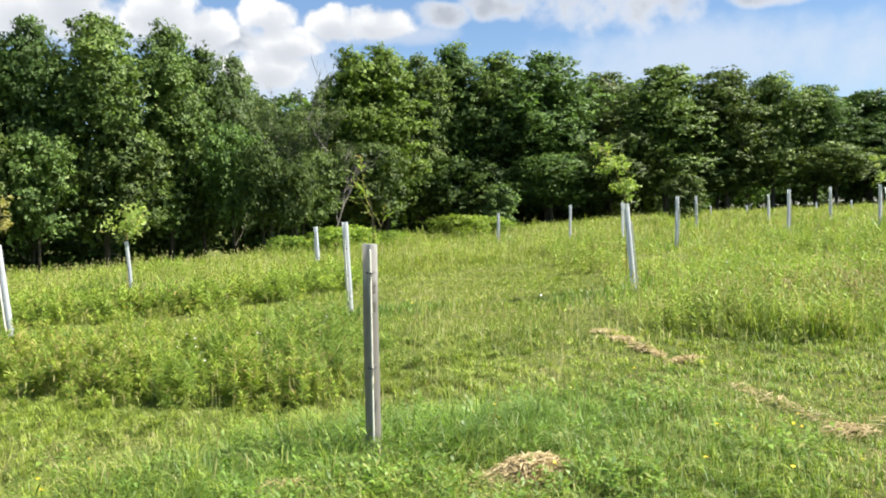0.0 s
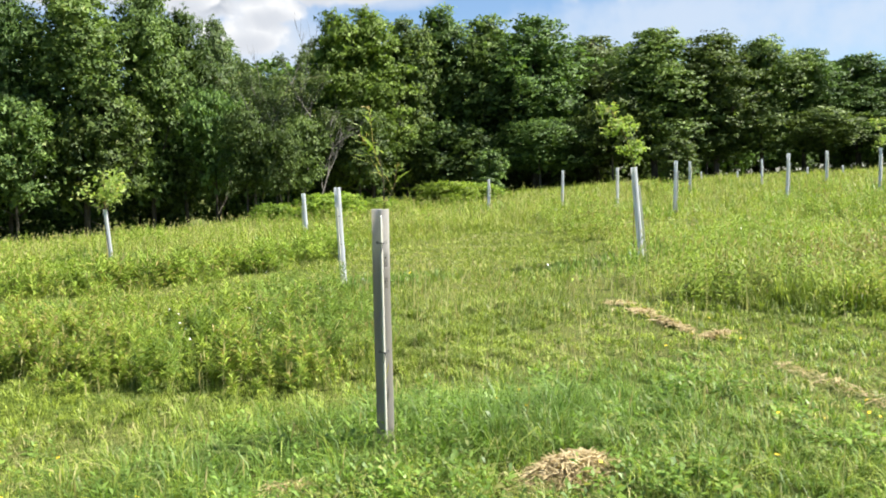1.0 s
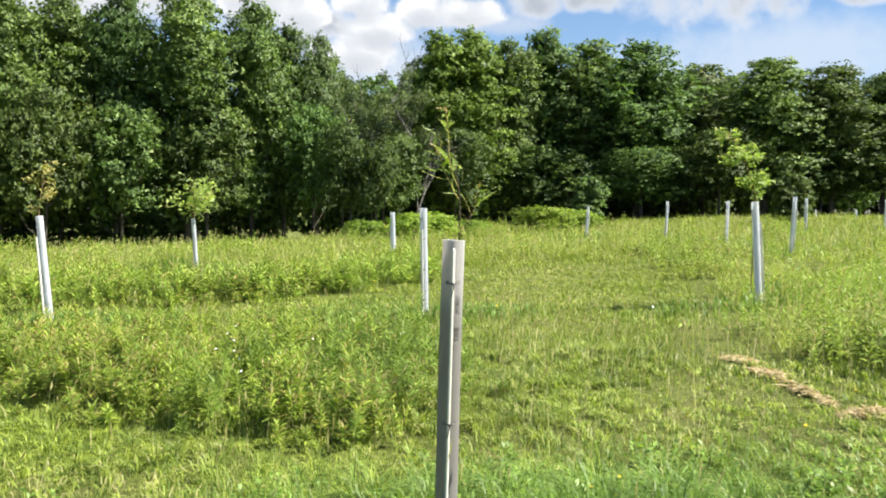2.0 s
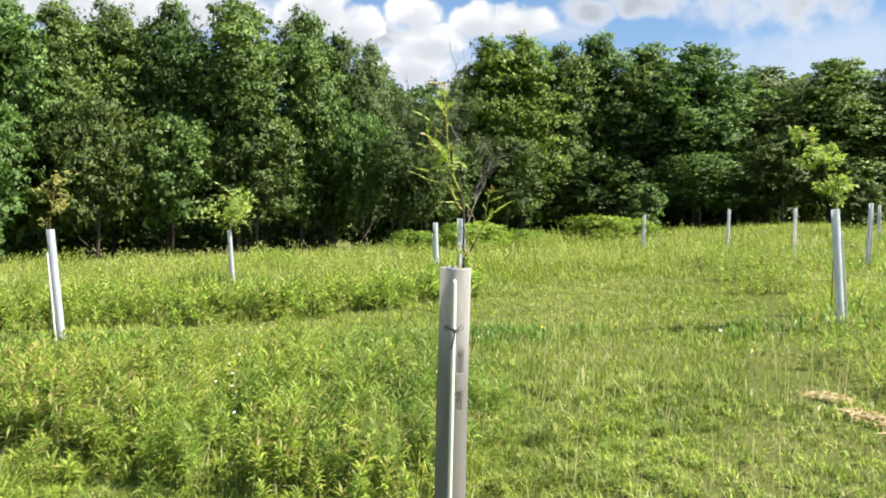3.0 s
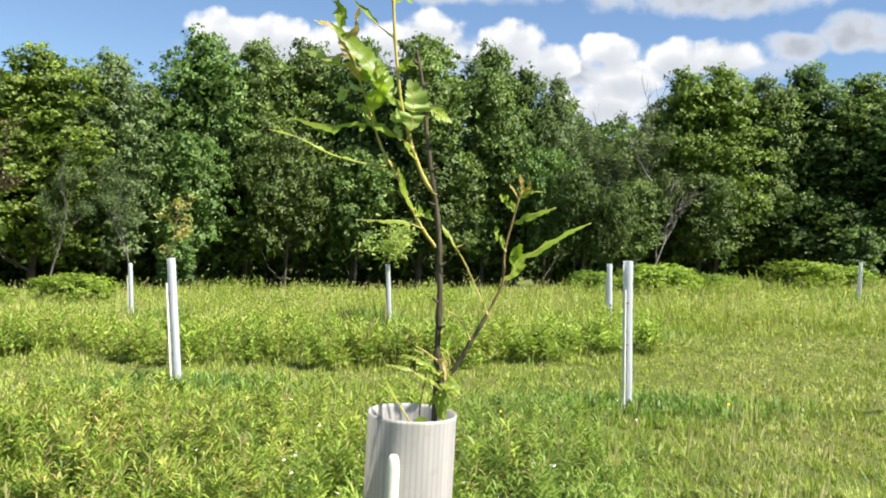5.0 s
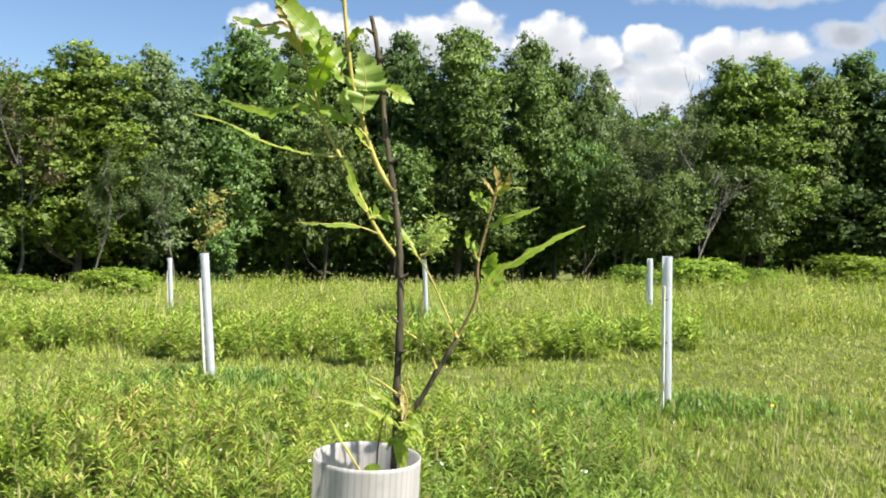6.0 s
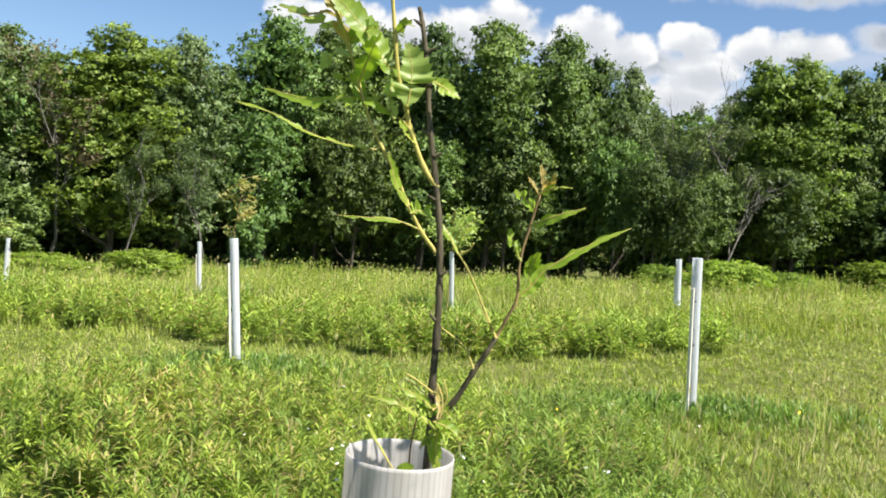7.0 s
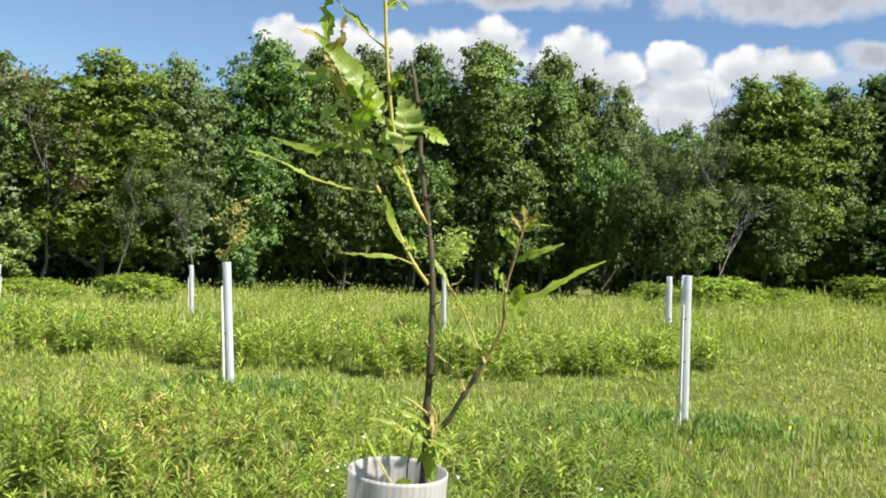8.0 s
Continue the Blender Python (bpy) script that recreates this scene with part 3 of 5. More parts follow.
    blades("rough_grass", x, y, rng.uniform(0.08, 0.2, len(x)) * np.where(y > -3.2, 0.6, 1.0), w * rng.uniform(0.008, 0.016, len(x)), rng.uniform(0.3, 1.2, len(x)), MAT_MOWN, rng,
           "uneven green meadow grass", "grass", np.full(len(x), 20.0))
    # seed heads on thin stalks, thickest in the browned patch on the rise
    x, y, r = polar_points(26000, 3.0, 46, -40, 58, 1.4, rng)
    block, band, rough, lane, rise = zones(x, y)
    brown = np.exp(-((x - 5.6) / 1.3) ** 2 - ((y - 3.2) / 1.2) ** 2)
    sel = (rng.random(len(x)) < 0.12 * block + 0.3 * rough + 0.1 * band + 0.03 * lane + 0.8 * brown * rise + 0.6 * np.exp(-((x - 4.8) / 0.7) ** 2 - ((y - 3.8) / 1.6) ** 2) + 0.5 * np.exp(-((x - 1.9) / 1.0) ** 2 - ((y - 3.6) / 1.9) ** 2) + 0.7 * np.exp(-((x + 1.1) / 0.9) ** 2 - ((y - 12.3) / 0.5) ** 2)) & (y < crest(x) + 2)
    x, y, r = x[sel], y[sel], r[sel]
    hh = rng.uniform(0.32, 0.62, len(x))
    build_seed_heads(x, y, r, hh, rng)


def build_seed_heads(x, y, r, hh, rng):
    n = len(x)
    z = ground_z(x, y)
    a = rng.random(n) * 2 * math.pi
    lean = rng.uniform(0.05, 0.4, n)
    ld = np.stack([np.cos(a) + 0.7, np.sin(a)], -1) * lean[:, None] * hh[:, None]
    ws = 0.0012 + 0.00016 * r
    wh = 0.0035 + 0.00045 * r
    base = np.stack([x, y, z], -1)
    top = base.copy()
    top[:, :2] += ld
    top[:, 2] += hh
    side = np.stack([-np.sin(a), np.cos(a), np.zeros(n)], -1)
    cross = np.stack([np.cos(a), np.sin(a), np.zeros(n)], -1)
    up = (top - base) / np.linalg.norm(top - base, axis=1)[:, None]
    hl = rng.uniform(0.07, 0.14, n)[:, None]
    V = np.empty((n, 11, 3), dtype=np.float32)
    V[:, 0], V[:, 1], V[:, 2] = base - side * ws[:, None], base + side * ws[:, None], top
    k = 3
    for s in (side, cross):
        V[:, k], V[:, k + 1] = top - up * 0.01, top + up * hl * 0.5 + s * wh[:, None]
        V[:, k + 2], V[:, k + 3] = top + up * hl, top + up * hl * 0.5 - s * wh[:, None]
        k += 4
    o = (np.arange(n) * 11)[:, None]
    faces = [o + np.array([[0, 1, 2]]), np.concatenate([o + np.array([[3, 4, 5, 6]]), o + np.array([[7, 8, 9, 10]])])]
    ob = new("seed_stalks", mesh_of("seed_stalks", V.reshape(-1, 3), faces, MAT_SEED))
    tagged(ob, "straw-coloured grass seed heads on thin stalks", "grass", kind="stuff")


def weeds(name, x, y, r, h, mat, rng, leaves, label, leaf=0.075, wide=0.2, bare=0.25):
    """Leafy upright weeds: a stem with lance-shaped leaves round it, fuller at the top."""
    n = len(x)
    z = ground_z(x, y)
    az = rng.random(n) * 2 * math.pi
    tilt = rng.uniform(0, 0.22, n)
    ax = np.stack([np.cos(az) * tilt - 0.05, np.sin(az) * tilt, np.ones(n)], -1)
    base = np.stack([x, y, z], -1)
    sw = 0.002 + 0.0002 * r
    V = [np.stack([base - np.array([1, 0, 0]) * sw[:, None], base + np.array([1, 0, 0]) * sw[:, None], base + ax * h[:, None]], 1).reshape(-1, 3)]
    T = [np.arange(n * 3).reshape(-1, 3)]
    o = n * 3
    Q = []
    for i in range(leaves):
        f = bare + (1.02 - bare) * (i + rng.random(n) * 0.7) / leaves
        c = base + ax * (h * f)[:, None]
        a = az + i * 2.4 + rng.normal(0, 0.3, n)
        ln = leaf * rng.uniform(0.7, 1.3, n) * (1.35 - 0.7 * f) * (1 + 0.012 * r)
        wd = ln * wide * (1 + 0.012 * r)
        out = np.stack([np.cos(a), np.sin(a), rng.uniform(0.0, 0.5, n) + 0.9 * f * f], -1)
        side = np.stack([-np.sin(a), np.cos(a), rng.normal(0, 0.25, n)], -1)
        m = c + out * (ln * 0.5)[:, None]
        tip = c + out * ln[:, None]
        tip[:, 2] -= ln * rng.uniform(0.15, 0.5, n)
        V.append(np.stack([c, m - side * wd[:, None], tip, m + side * wd[:, None]], 1).reshape(-1, 3))
        Q.append(o + np.arange(n * 4).reshape(-1, 4))
        o += n * 4
    ob = new(name, mesh_of(name, np.concatenate(V), [np.concatenate(T), np.concatenate(Q)], mat))
    return tagged(ob, label, "weeds", kind="stuff")


def clumped(n, per, spread, rng, accept, fan):
    """Points gathered in clumps whose centres fall where accept allows."""
    cx, cy, cr = polar_points(n, fan[0], fan[1], fan[2], fan[3], 1.15, rng)
    ok = rng.random(n) < accept(cx, cy)
    cx, cy = cx[ok], cy[ok]
    sp = spread * rng.uniform(0.5, 1.5, len(cx))
    k = np.maximum(3, (per * (sp / spread) ** 2).astype(int))
    who = np.repeat(np.arange(len(cx)), k)
    g = rng.normal(0, 0.5, (len(who), 2))
    x, y = cx[who] + g[:, 0] * sp[who], cy[who] + g[:, 1] * sp[who]
    near = np.exp(-(g ** 2).sum(1) * 1.4)
    return x, y, np.minimum(np.hypot(x + 1.1, y + 4.3), np.hypot(x, y + 0.9)), near, who


def build_weeds():
    rng = np.random.default_rng(5)
    # leafy clumps in the weed block, taller in the middle of each
    x, y, r, near, who = clumped(1800, 6, 0.27, rng, lambda a, b: zones(a, b)[0], (4.5, 16, -40, 40))
    tone, grown = rng.random(who.max() + 1)[who], rng.uniform(0.6, 1.3, who.max() + 1)[who]
    tone = tone + 0.6 * sstep(x, -0.7, 0.3)
    for sel, nm, mt, leaf, wide, lb in ((tone < 0.72, "leafy_weeds", MAT_WEED, 0.085, 0.105, "bright yellow-green leafy weeds standing knee high in the meadow"),
                                        (tone >= 0.72, "narrow_weeds", MAT_NARROW, 0.085, 0.075, "darker narrow-leaved weeds standing knee high in the meadow")):
        weeds(nm, x[sel], y[sel], r[sel], (0.14 + 0.42 * near[sel]) * grown[sel] * rng.uniform(0.75, 1.2, sel.sum()), mt, rng, 44, lb, leaf, wide, 0.45)
    # the goldenrod band
    x, y, r, near, who = clumped(1900, 8, 0.36, rng, lambda a, b: zones(a, b)[1], (10, 34, -40, 30))
    tone = rng.random(who.max() + 1)[who]
    for sel, nm, mt, lb in ((tone < 0.6, "goldenrod", MAT_GOLDENROD, "dense green goldenrod band between the tube rows"),
                            (tone >= 0.6, "pale_goldenrod", MAT_WEED, "paler yellow-green weeds mixed into the goldenrod band")):
        weeds(nm, x[sel], y[sel], r[sel], (0.2 + 0.42 * near[sel]) * rng.uniform(0.75, 1.2, sel.sum()), mt, rng, 24, lb, 0.12, 0.11, 0.35)
    # clumps all over the rough ground
    x, y, r, near, who = clumped(1500, 9, 0.7, rng, lambda a, b: np.clip((zones(a, b)[2] - 0.45 * zones(a, b)[4]) * 1.1 * np.clip(0.3 + 1.2 * wob(a, b, 0.33, 2.2), 0.06, 1) * (b < crest(a)), 0, 1), (6, 50, -40, 58))
    tone = rng.random(who.max() + 1)[who]
    for sel, nm, mt, lb in ((tone < 0.5, "meadow_weeds", MAT_GOLDENROD, "dark green weed clumps scattered through the rough grass"),
                            (tone >= 0.5, "pale_meadow_weeds", MAT_WEED, "yellow-green weed clumps scattered through the rough grass")):
        weeds(nm, x[sel], y[sel], r[sel], (0.3 + 0.42 * near[sel]) * rng.uniform(0.8, 1.2, sel.sum()), mt, rng, 11, lb, 0.085, 0.16)
    # mounds on the rise
    x, y, r, near, who = clumped(1700, 9, 0.42, rng, lambda a, b: zones(a, b)[4] * np.clip(0.6 + 0.9 * wob(a, b, 0.7, 8.0), 0.1, 1), (5, 26, 8, 58))
    tone = rng.random(who.max() + 1)[who]
    for sel, nm, mt, lb in ((tone < 0.7, "rise_weeds", MAT_GOLDENROD, "dark green weed mounds on the grassy rise"),
                            (tone >= 0.7, "pale_rise_weeds", MAT_WEED, "yellow-green weed mounds on the grassy rise")):
        weeds(nm, x[sel], y[sel], r[sel], (0.2 + 0.32 * near[sel]) * rng.uniform(0.8, 1.25, sel.sum()), mt, rng, 15, lb, 0.09, 0.1)
    # the darker, browned mound where the rise begins
    x, y, r, near, who = clumped(2600, 9, 0.3, rng, lambda a, b: 0.95 * np.exp(-((a - 6.5) / 1.6) ** 2 - ((b - 3.0) / 0.85) ** 2) + 0.6 * np.exp(-((a - 10.3) / 1.3) ** 2 - ((b - 16.2) / 1.0) ** 2) + 0.7 * np.exp(-((a + 1.0) / 0.7) ** 2 - ((b - 12.4) / 0.5) ** 2), (5, 24, -20, 58))
    weeds("mound_weeds", x, y, r, (0.3 + 0.32 * near) * rng.uniform(0.7, 1.2, len(x)), MAT_MOUND, rng, 13, "dark green and browned weeds on the mound beside the mown lane", 0.08, 0.1)
    # low leaves in the fresh grass by the nearest tube
    x, y, r, near, who = clumped(700, 9, 0.2, rng, lambda a, b: np.exp(-((a - 0.2) / 1.6) ** 2 - ((b + 0.1) / 1.2) ** 2) * (1 - np.minimum(1, 1.6 * hay_cover(a, b))), (2.4, 9, -30, 60))
    weeds("clover_and_plantain", x, y, r, rng.uniform(0.1, 0.27, len(x)), MAT_LUSH, rng, 8, "low clover and plantain leaves in the fresh grass", 0.055, 0.24)


def build_flowers():
    rng = np.random.default_rng(23)

    def heads(name, pts, size, mat, label):
        V, F = [], []
        for px, py, pz in pts:
            s = size * rng.uniform(0.7, 1.3)
            k = 7
            tx, ty = rng.normal(0, 0.35, 2)
            c = len(V)
            V.append((px, py, pz + s * 0.2))
            for j in range(k):
                a = 2 * math.pi * j / k
                dx, dy = s * math.cos(a), s * math.sin(a)
                V.append((px + dx, py + dy, pz + dx * tx + dy * ty))
            F += [(c, c + 1 + j, c + 1 + (j + 1) % k) for j in range(k)]
        ob = new(name, mesh_of(name, V, np.array(F), mat))
        tagged(ob, label, "flowers", kind="stuff")

    white = []
    for cx, cy, k, sp in ((-1.2, 4.6, 26, 0.3), (-0.7, 4.2, 16, 0.3), (0.5, 5.6, 9, 0.4), (-0.3, 6.2, 10, 0.5), (0.9, 6.6, 8, 0.6), (-0.5, 3.6, 12, 0.3),
                           (0.9, 4.9, 6, 0.2), (-0.24, 4.2, 14, 0.1), (0.0, 3.75, 12, 0.08), (0.62, 3.9, 14, 0.05), (7.2, 5.0, 8, 0.6), (12.5, 16.5, 14, 1.5), (8.5, 9.5, 8, 1.0), (4.0, 6.0, 5, 1.0), (16.0, 27.0, 12, 2.0)):
        for _ in range(k):
            x, y = cx + rng.normal(0, sp), cy + rng.normal(0, sp)
            white.append((x, y, float(ground_z(x, y)) + rng.uniform(0.3, 0.5)))
    heads("white_wildflowers", white[::2], 0.0115, MAT_PETAL_WHITE, "small white wildflower heads among the weeds")
    yellow = []
    for cx, cy, k, sp, hh in ((2.2, -1.4, 14, 0.5, 0.16), (-1.6, -0.2, 14, 0.6, 0.16), (0.6, 0.2, 6, 0.5, 0.2), (-2.2, 5.0, 14, 1.2, 0.4), (1.6, 6.5, 10, 1.0, 0.3),
                               (3.0, 12.0, 16, 2.2, 0.2), (-4.0, 10.0, 12, 1.5, 0.25), (6.0, 14.0, 14, 2.5, 0.2), (-4.5, 7.0, 10, 1.0, 0.4), (3.2, 0.8, 8, 0.8, 0.15)):
        for _ in range(k):
            x, y = cx + rng.normal(0, sp), cy + rng.normal(0, sp)
            yellow.append((x, y, float(ground_z(x, y)) + hh * rng.uniform(0.7, 1.2)))
    heads("yellow_wildflowers", yellow, 0.011, MAT_PETAL_YELLOW, "small yellow wildflower heads in the grass")


def straws(px, py, up, rng, label):
    k = len(px)
    pz = ground_z(px, py) + up
    a, ln = rng.random(k) * 2 * math.pi, rng.uniform(0.05, 0.16, k)
    dx, dy, dz = np.cos(a) * ln, np.sin(a) * ln, rng.normal(0, 0.2, k) * ln
    wd = rng.uniform(0.0015, 0.0035, k) * np.where(py > 0.5, 1.8, 1.0)
    c = np.stack([px, py, pz], -1)
    d = np.stack([dx, dy, dz], -1) * 0.5
    s = np.stack([-np.sin(a) * wd, np.cos(a) * wd, wd * 0.5], -1)
    bow = np.stack([np.zeros(k), np.zeros(k), rng.uniform(0, 0.02, k)], -1)
    V = np.stack([c - d - s, c - d + s, c + bow + s, c + bow - s, c + d + s * 0.6, c + d - s * 0.6], 1).reshape(-1, 3)
    o = (np.arange(k) * 6)[:, None]
    F = np.concatenate([o + np.array([[0, 1, 2, 3]]), o + np.array([[3, 2, 4, 5]])])
    nm = "hay_heap"
    tagged(new(nm, mesh_of(nm, V, F, MAT_STRAW)), label, "hay", "heaps of mown hay", "stuff")


def build_hay():
    rng = np.random.default_rng(31)
    for cx, cy, sx, sy, hh, k in HAY:
        x, y = rng.normal(0, 0.5, k), rng.normal(0, 0.5, k)
        z = hh * np.exp(-(x * x + y * y) * 1.2) * rng.uniform(0.3, 1.0, k) + 0.02
        straws(cx + x * sx, cy + y * sy, z, rng, "loose heap of dry tan mown hay on the grass")
    for pts, wide in TRAILS:
        X, Y = [], []
        for (ax, ay), (bx, by) in zip(pts, pts[1:]):
            k = int(115 * math.hypot(bx - ax, by - ay))
            f = rng.random(k)
            w = wide * (0.75 + 0.5 * np.sin(f * 9 + ax * 7))
            X.append(ax + f * (bx - ax) + rng.normal(0, 0.6, k) * w)
            Y.append(ay + f * (by - ay) + rng.normal(0, 0.6, k) * w)
        X, Y = np.concatenate(X), np.concatenate(Y)
        straws(X, Y, rng.uniform(0.02, 0.065, len(X)), rng, "thin trail of dry tan hay along the cut grass")


# ---------------------------------------------------------------- trees


def soften(me, normals):
    """Shade each leaf by the swell of the spray that it sits on."""
    me.normals_split_custom_set(np.repeat(normals, 3, axis=0).tolist())
    return me


def leaf_quads(centres, normals, length, width, rng):
    """Pointed leaves that droop a little."""
    n = len(centres)
    r = rng.normal(0, 1, (n, 3))
    u = np.cross(normals, r)
    u /= np.linalg.norm(u, axis=1)[:, None] + 1e-9
    v = np.cross(normals, u)
    L, W = length[:, None] * 0.5, width[:, None] * 0.5
    droop = np.zeros((n, 3))
    droop[:, 2] = -length * 0.12
    V = np.stack([centres - u * L * 0.8 - v * W, centres + u * L * 1.2 + droop, centres - u * L * 0.8 + v * W], 1)
    F = (np.arange(n) * 3)[:, None] + np.array([[0, 1, 2]])
    return V.reshape(-1, 3), F


def crown_mesh(name, seed, height, half, low, boughs, per, mat, top=0.35, leaf=0.22, widest=0.42, inner=0, size=1.0):
    """A crown of leafy boughs in uneven tiers, each a shelf of leaf rosettes that sags outwards; returns the mesh and the bough centres."""
    rng = np.random.default_rng(seed)
    ph = rng.random(4) * 6.3
    C = []
    for i in range(boughs):
        f = ((i + rng.random()) / boughs) ** 0.9
        z = low + (height - low) * f
        if f < widest:
            r = half * (0.74 + 0.26 * math.sin(f / widest * math.pi / 2))
        else:
            g = (f - widest) / (1 - widest)
            r = half * max(0.02, 1 - g ** (2.3 + 1.2 * top)) ** 0.58
        a = i * 2.39996 + rng.normal(0, 0.45)
        r *= 1 + 0.20 * math.sin(2 * a + ph[0] + z * 0.55) + 0.15 * math.sin(3 * a + ph[1] - z * 0.9) + 0.1 * math.sin(5 * a + ph[2] + z * 1.7)
        br = size * half / 3.0 * rng.uniform(0.6, 1.35) * (1.0 - 0.3 * sstep(np.array(f), 0.7, 1.0))
        rad = max(0.0, r - 0.6 * br) * rng.uniform(0.72, 1.06)
        C.append((math.cos(a) * rad, math.sin(a) * rad, z, br))
    for i in range(3):                            # leading shoots above the round of the crown
        a = rng.random() * 6.28
        C.append((math.cos(a) * half * 0.16 * i, math.sin(a) * half * 0.16 * i, height * (1.0 - 0.025 * i), 0.4 * size * half / 3.0))
    C = np.array(C)
    P, N, S, B = [], [], [], []
    for cx, cy, cz, br in C:
        flat = math.hypot(cx, cy)
        out = np.array([cx, cy, 0.0]) / (flat + 0.35)
        rise = 1.0 - 0.9 * flat / half
        m = max(5, int(per * (br * 3 / half / size) ** 1.6))
        w, q = rng.random(m) * 2 * math.pi, np.sqrt(rng.random(m))
        u, v = q * np.cos(w), q * np.sin(w)
        along, side = np.array([math.cos(math.atan2(cy, cx)), math.sin(math.atan2(cy, cx)), 0]), np.array([-math.sin(math.atan2(cy, cx)), math.cos(math.atan2(cy, cx)), 0])
        dome = np.sqrt(np.maximum(0, 1 - q * q))
        hang = 0.12 * u + 0.2 * rise * u
        lift = np.where(rng.random(m) < 0.86, dome * rng.uniform(0.2, 0.6, m), -0.2 * dome)
        ctr = np.array([cx, cy, cz]) + br * ((u * 1.15)[:, None] * along + v[:, None] * side) + np.stack([np.zeros(m), np.zeros(m), br * (hang + lift)], -1)
        ctr += rng.normal(0, 0.12 * br, (m, 3))
        rn = (0.95 * u)[:, None] * along + (0.95 * v)[:, None] * side + (1.0 * dome - 0.05)[:, None] * np.array([0, 0, 1.0]) + out * 0.25 + rng.normal(0, 0.15, (m, 3))
        rn /= np.linalg.norm(rn, axis=1)[:, None]
        k = 8                                     # leaves in each rosette
        who = np.repeat(np.arange(m), k)
        off = rng.normal(0, 1, (len(who), 3))
        off *= np.array([1.0, 1.0, 0.6])
        P.append(ctr[who] + off * leaf * 0.62)
        nn = 0.4 * rn[who] + np.array([0, 0, 0.45]) + rng.normal(0, 0.45, (len(who), 3))
        nn /= np.linalg.norm(nn, axis=1)[:, None]
        N.append(nn)
        S.append(leaf * rng.uniform(0.7, 1.35, len(who)))
        B.append(rn[who] * 0.72 + nn * 0.28)
    if inner:                                     # inner leaves that close the crown
        who = rng.choice(np.flatnonzero(C[:, 2] < low + 0.9 * (height - low)), inner)
        q = C[who][:, :3] * np.array([0.6, 0.6, 1.0]) + rng.normal(0, 0.13 * half, (inner, 3))
        nn = rng.normal(0, 1, (inner, 3))
        P.append(q)
        N.append(nn / np.linalg.norm(nn, axis=1)[:, None])
        S.append(min(0.55, leaf * 2.6) * rng.uniform(0.7, 1.2, inner))
        B.append(N[-1])
    P, N, ln, B = np.concatenate(P), np.concatenate(N), np.concatenate(S), np.concatenate(B)
    V, F = leaf_quads(P, N, ln, ln * rng.uniform(0.6, 0.9, len(P)), rng)
    return soften(mesh_of(name, V, F, mat), B / np.linalg.norm(B, axis=1)[:, None]), C


def make_tree(name, seed, label, height=13.0, half=3.0, low=2.3, clumps=58, per=170, mat=MAT_TREE, bark=MAT_BARK, limbs=9, top=0.35, leaf=0.30, widest=0.42, category="tree", group="trees of the wood edge", inner=1300, size=1.0):
    rng = random.Random(seed)
    tree = thing(name, label, category, group)
    crown, C = crown_mesh("crown", seed, height, half, low, clumps, per, mat, top, leaf, widest, inner, size)
    lean = (rng.uniform(-0.4, 0.4), rng.uniform(-0.4, 0.4))
    line = [(lean[0] * f, lean[1] * f, height * 0.9 * f - (0.4 if f == 0 else 0)) for f in (0, 0.05, 0.25, 0.5, 0.75, 1.0)]
    s = max(0.55, height / 13.0)
    child("trunk", limb_mesh("trunk", [(line, [0.27 * s, 0.2 * s, 0.17 * s, 0.12 * s, 0.07 * s, 0.02 * s])], bark, 9), tree)
    order = sorted(range(len(C)), key=lambda i: -C[i][0] ** 2 - C[i][1] ** 2)
    for i in order[:limbs]:
        cx, cy, cz, _ = C[i]
        z0 = max(0.8, cz - 0.8 * math.hypot(cx, cy))
        f = min(1.0, z0 / (height * 0.9))
        a = Vector((lean[0] * f, lean[1] * f, z0))
        b = Vector((cx, cy, cz))
        mid = a.lerp(b, 0.5) + Vector((0, 0, -0.12 * (b - a).length))
        child("limb", limb_mesh("limb", [([a, mid, b], [0.07 * s, 0.045 * s, 0.012 * s])], bark, 5), tree)
    child("crown", crown, tree)
    return tree


def twigs(rng, start, way, length, radius, depth, acc):
    pts = [Vector(start)]
    d = Vector(way).normalized()
    for i in range(4):
        d = (d + Vector((rng.gauss(0, 0.14), rng.gauss(0, 0.14), 0.10 if depth else 0.02))).normalized()
        pts.append(pts[-1] + d * length / 4)
    acc.append((pts, [radius * (1 - 0.2 * i) for i in range(5)]))
    if depth < 3:
        for i in range(5 if depth == 0 else 3):
            q = pts[rng.choice((1, 2, 3) if depth else (2, 3, 4))]
            side = Vector((rng.gauss(0, 1), rng.gauss(0, 1), rng.uniform(0.3, 1.0)))
            twigs(rng, q, d * 0.7 + side.normalized(), length * rng.uniform(0.45, 0.62), radius * 0.5, depth + 1, acc)


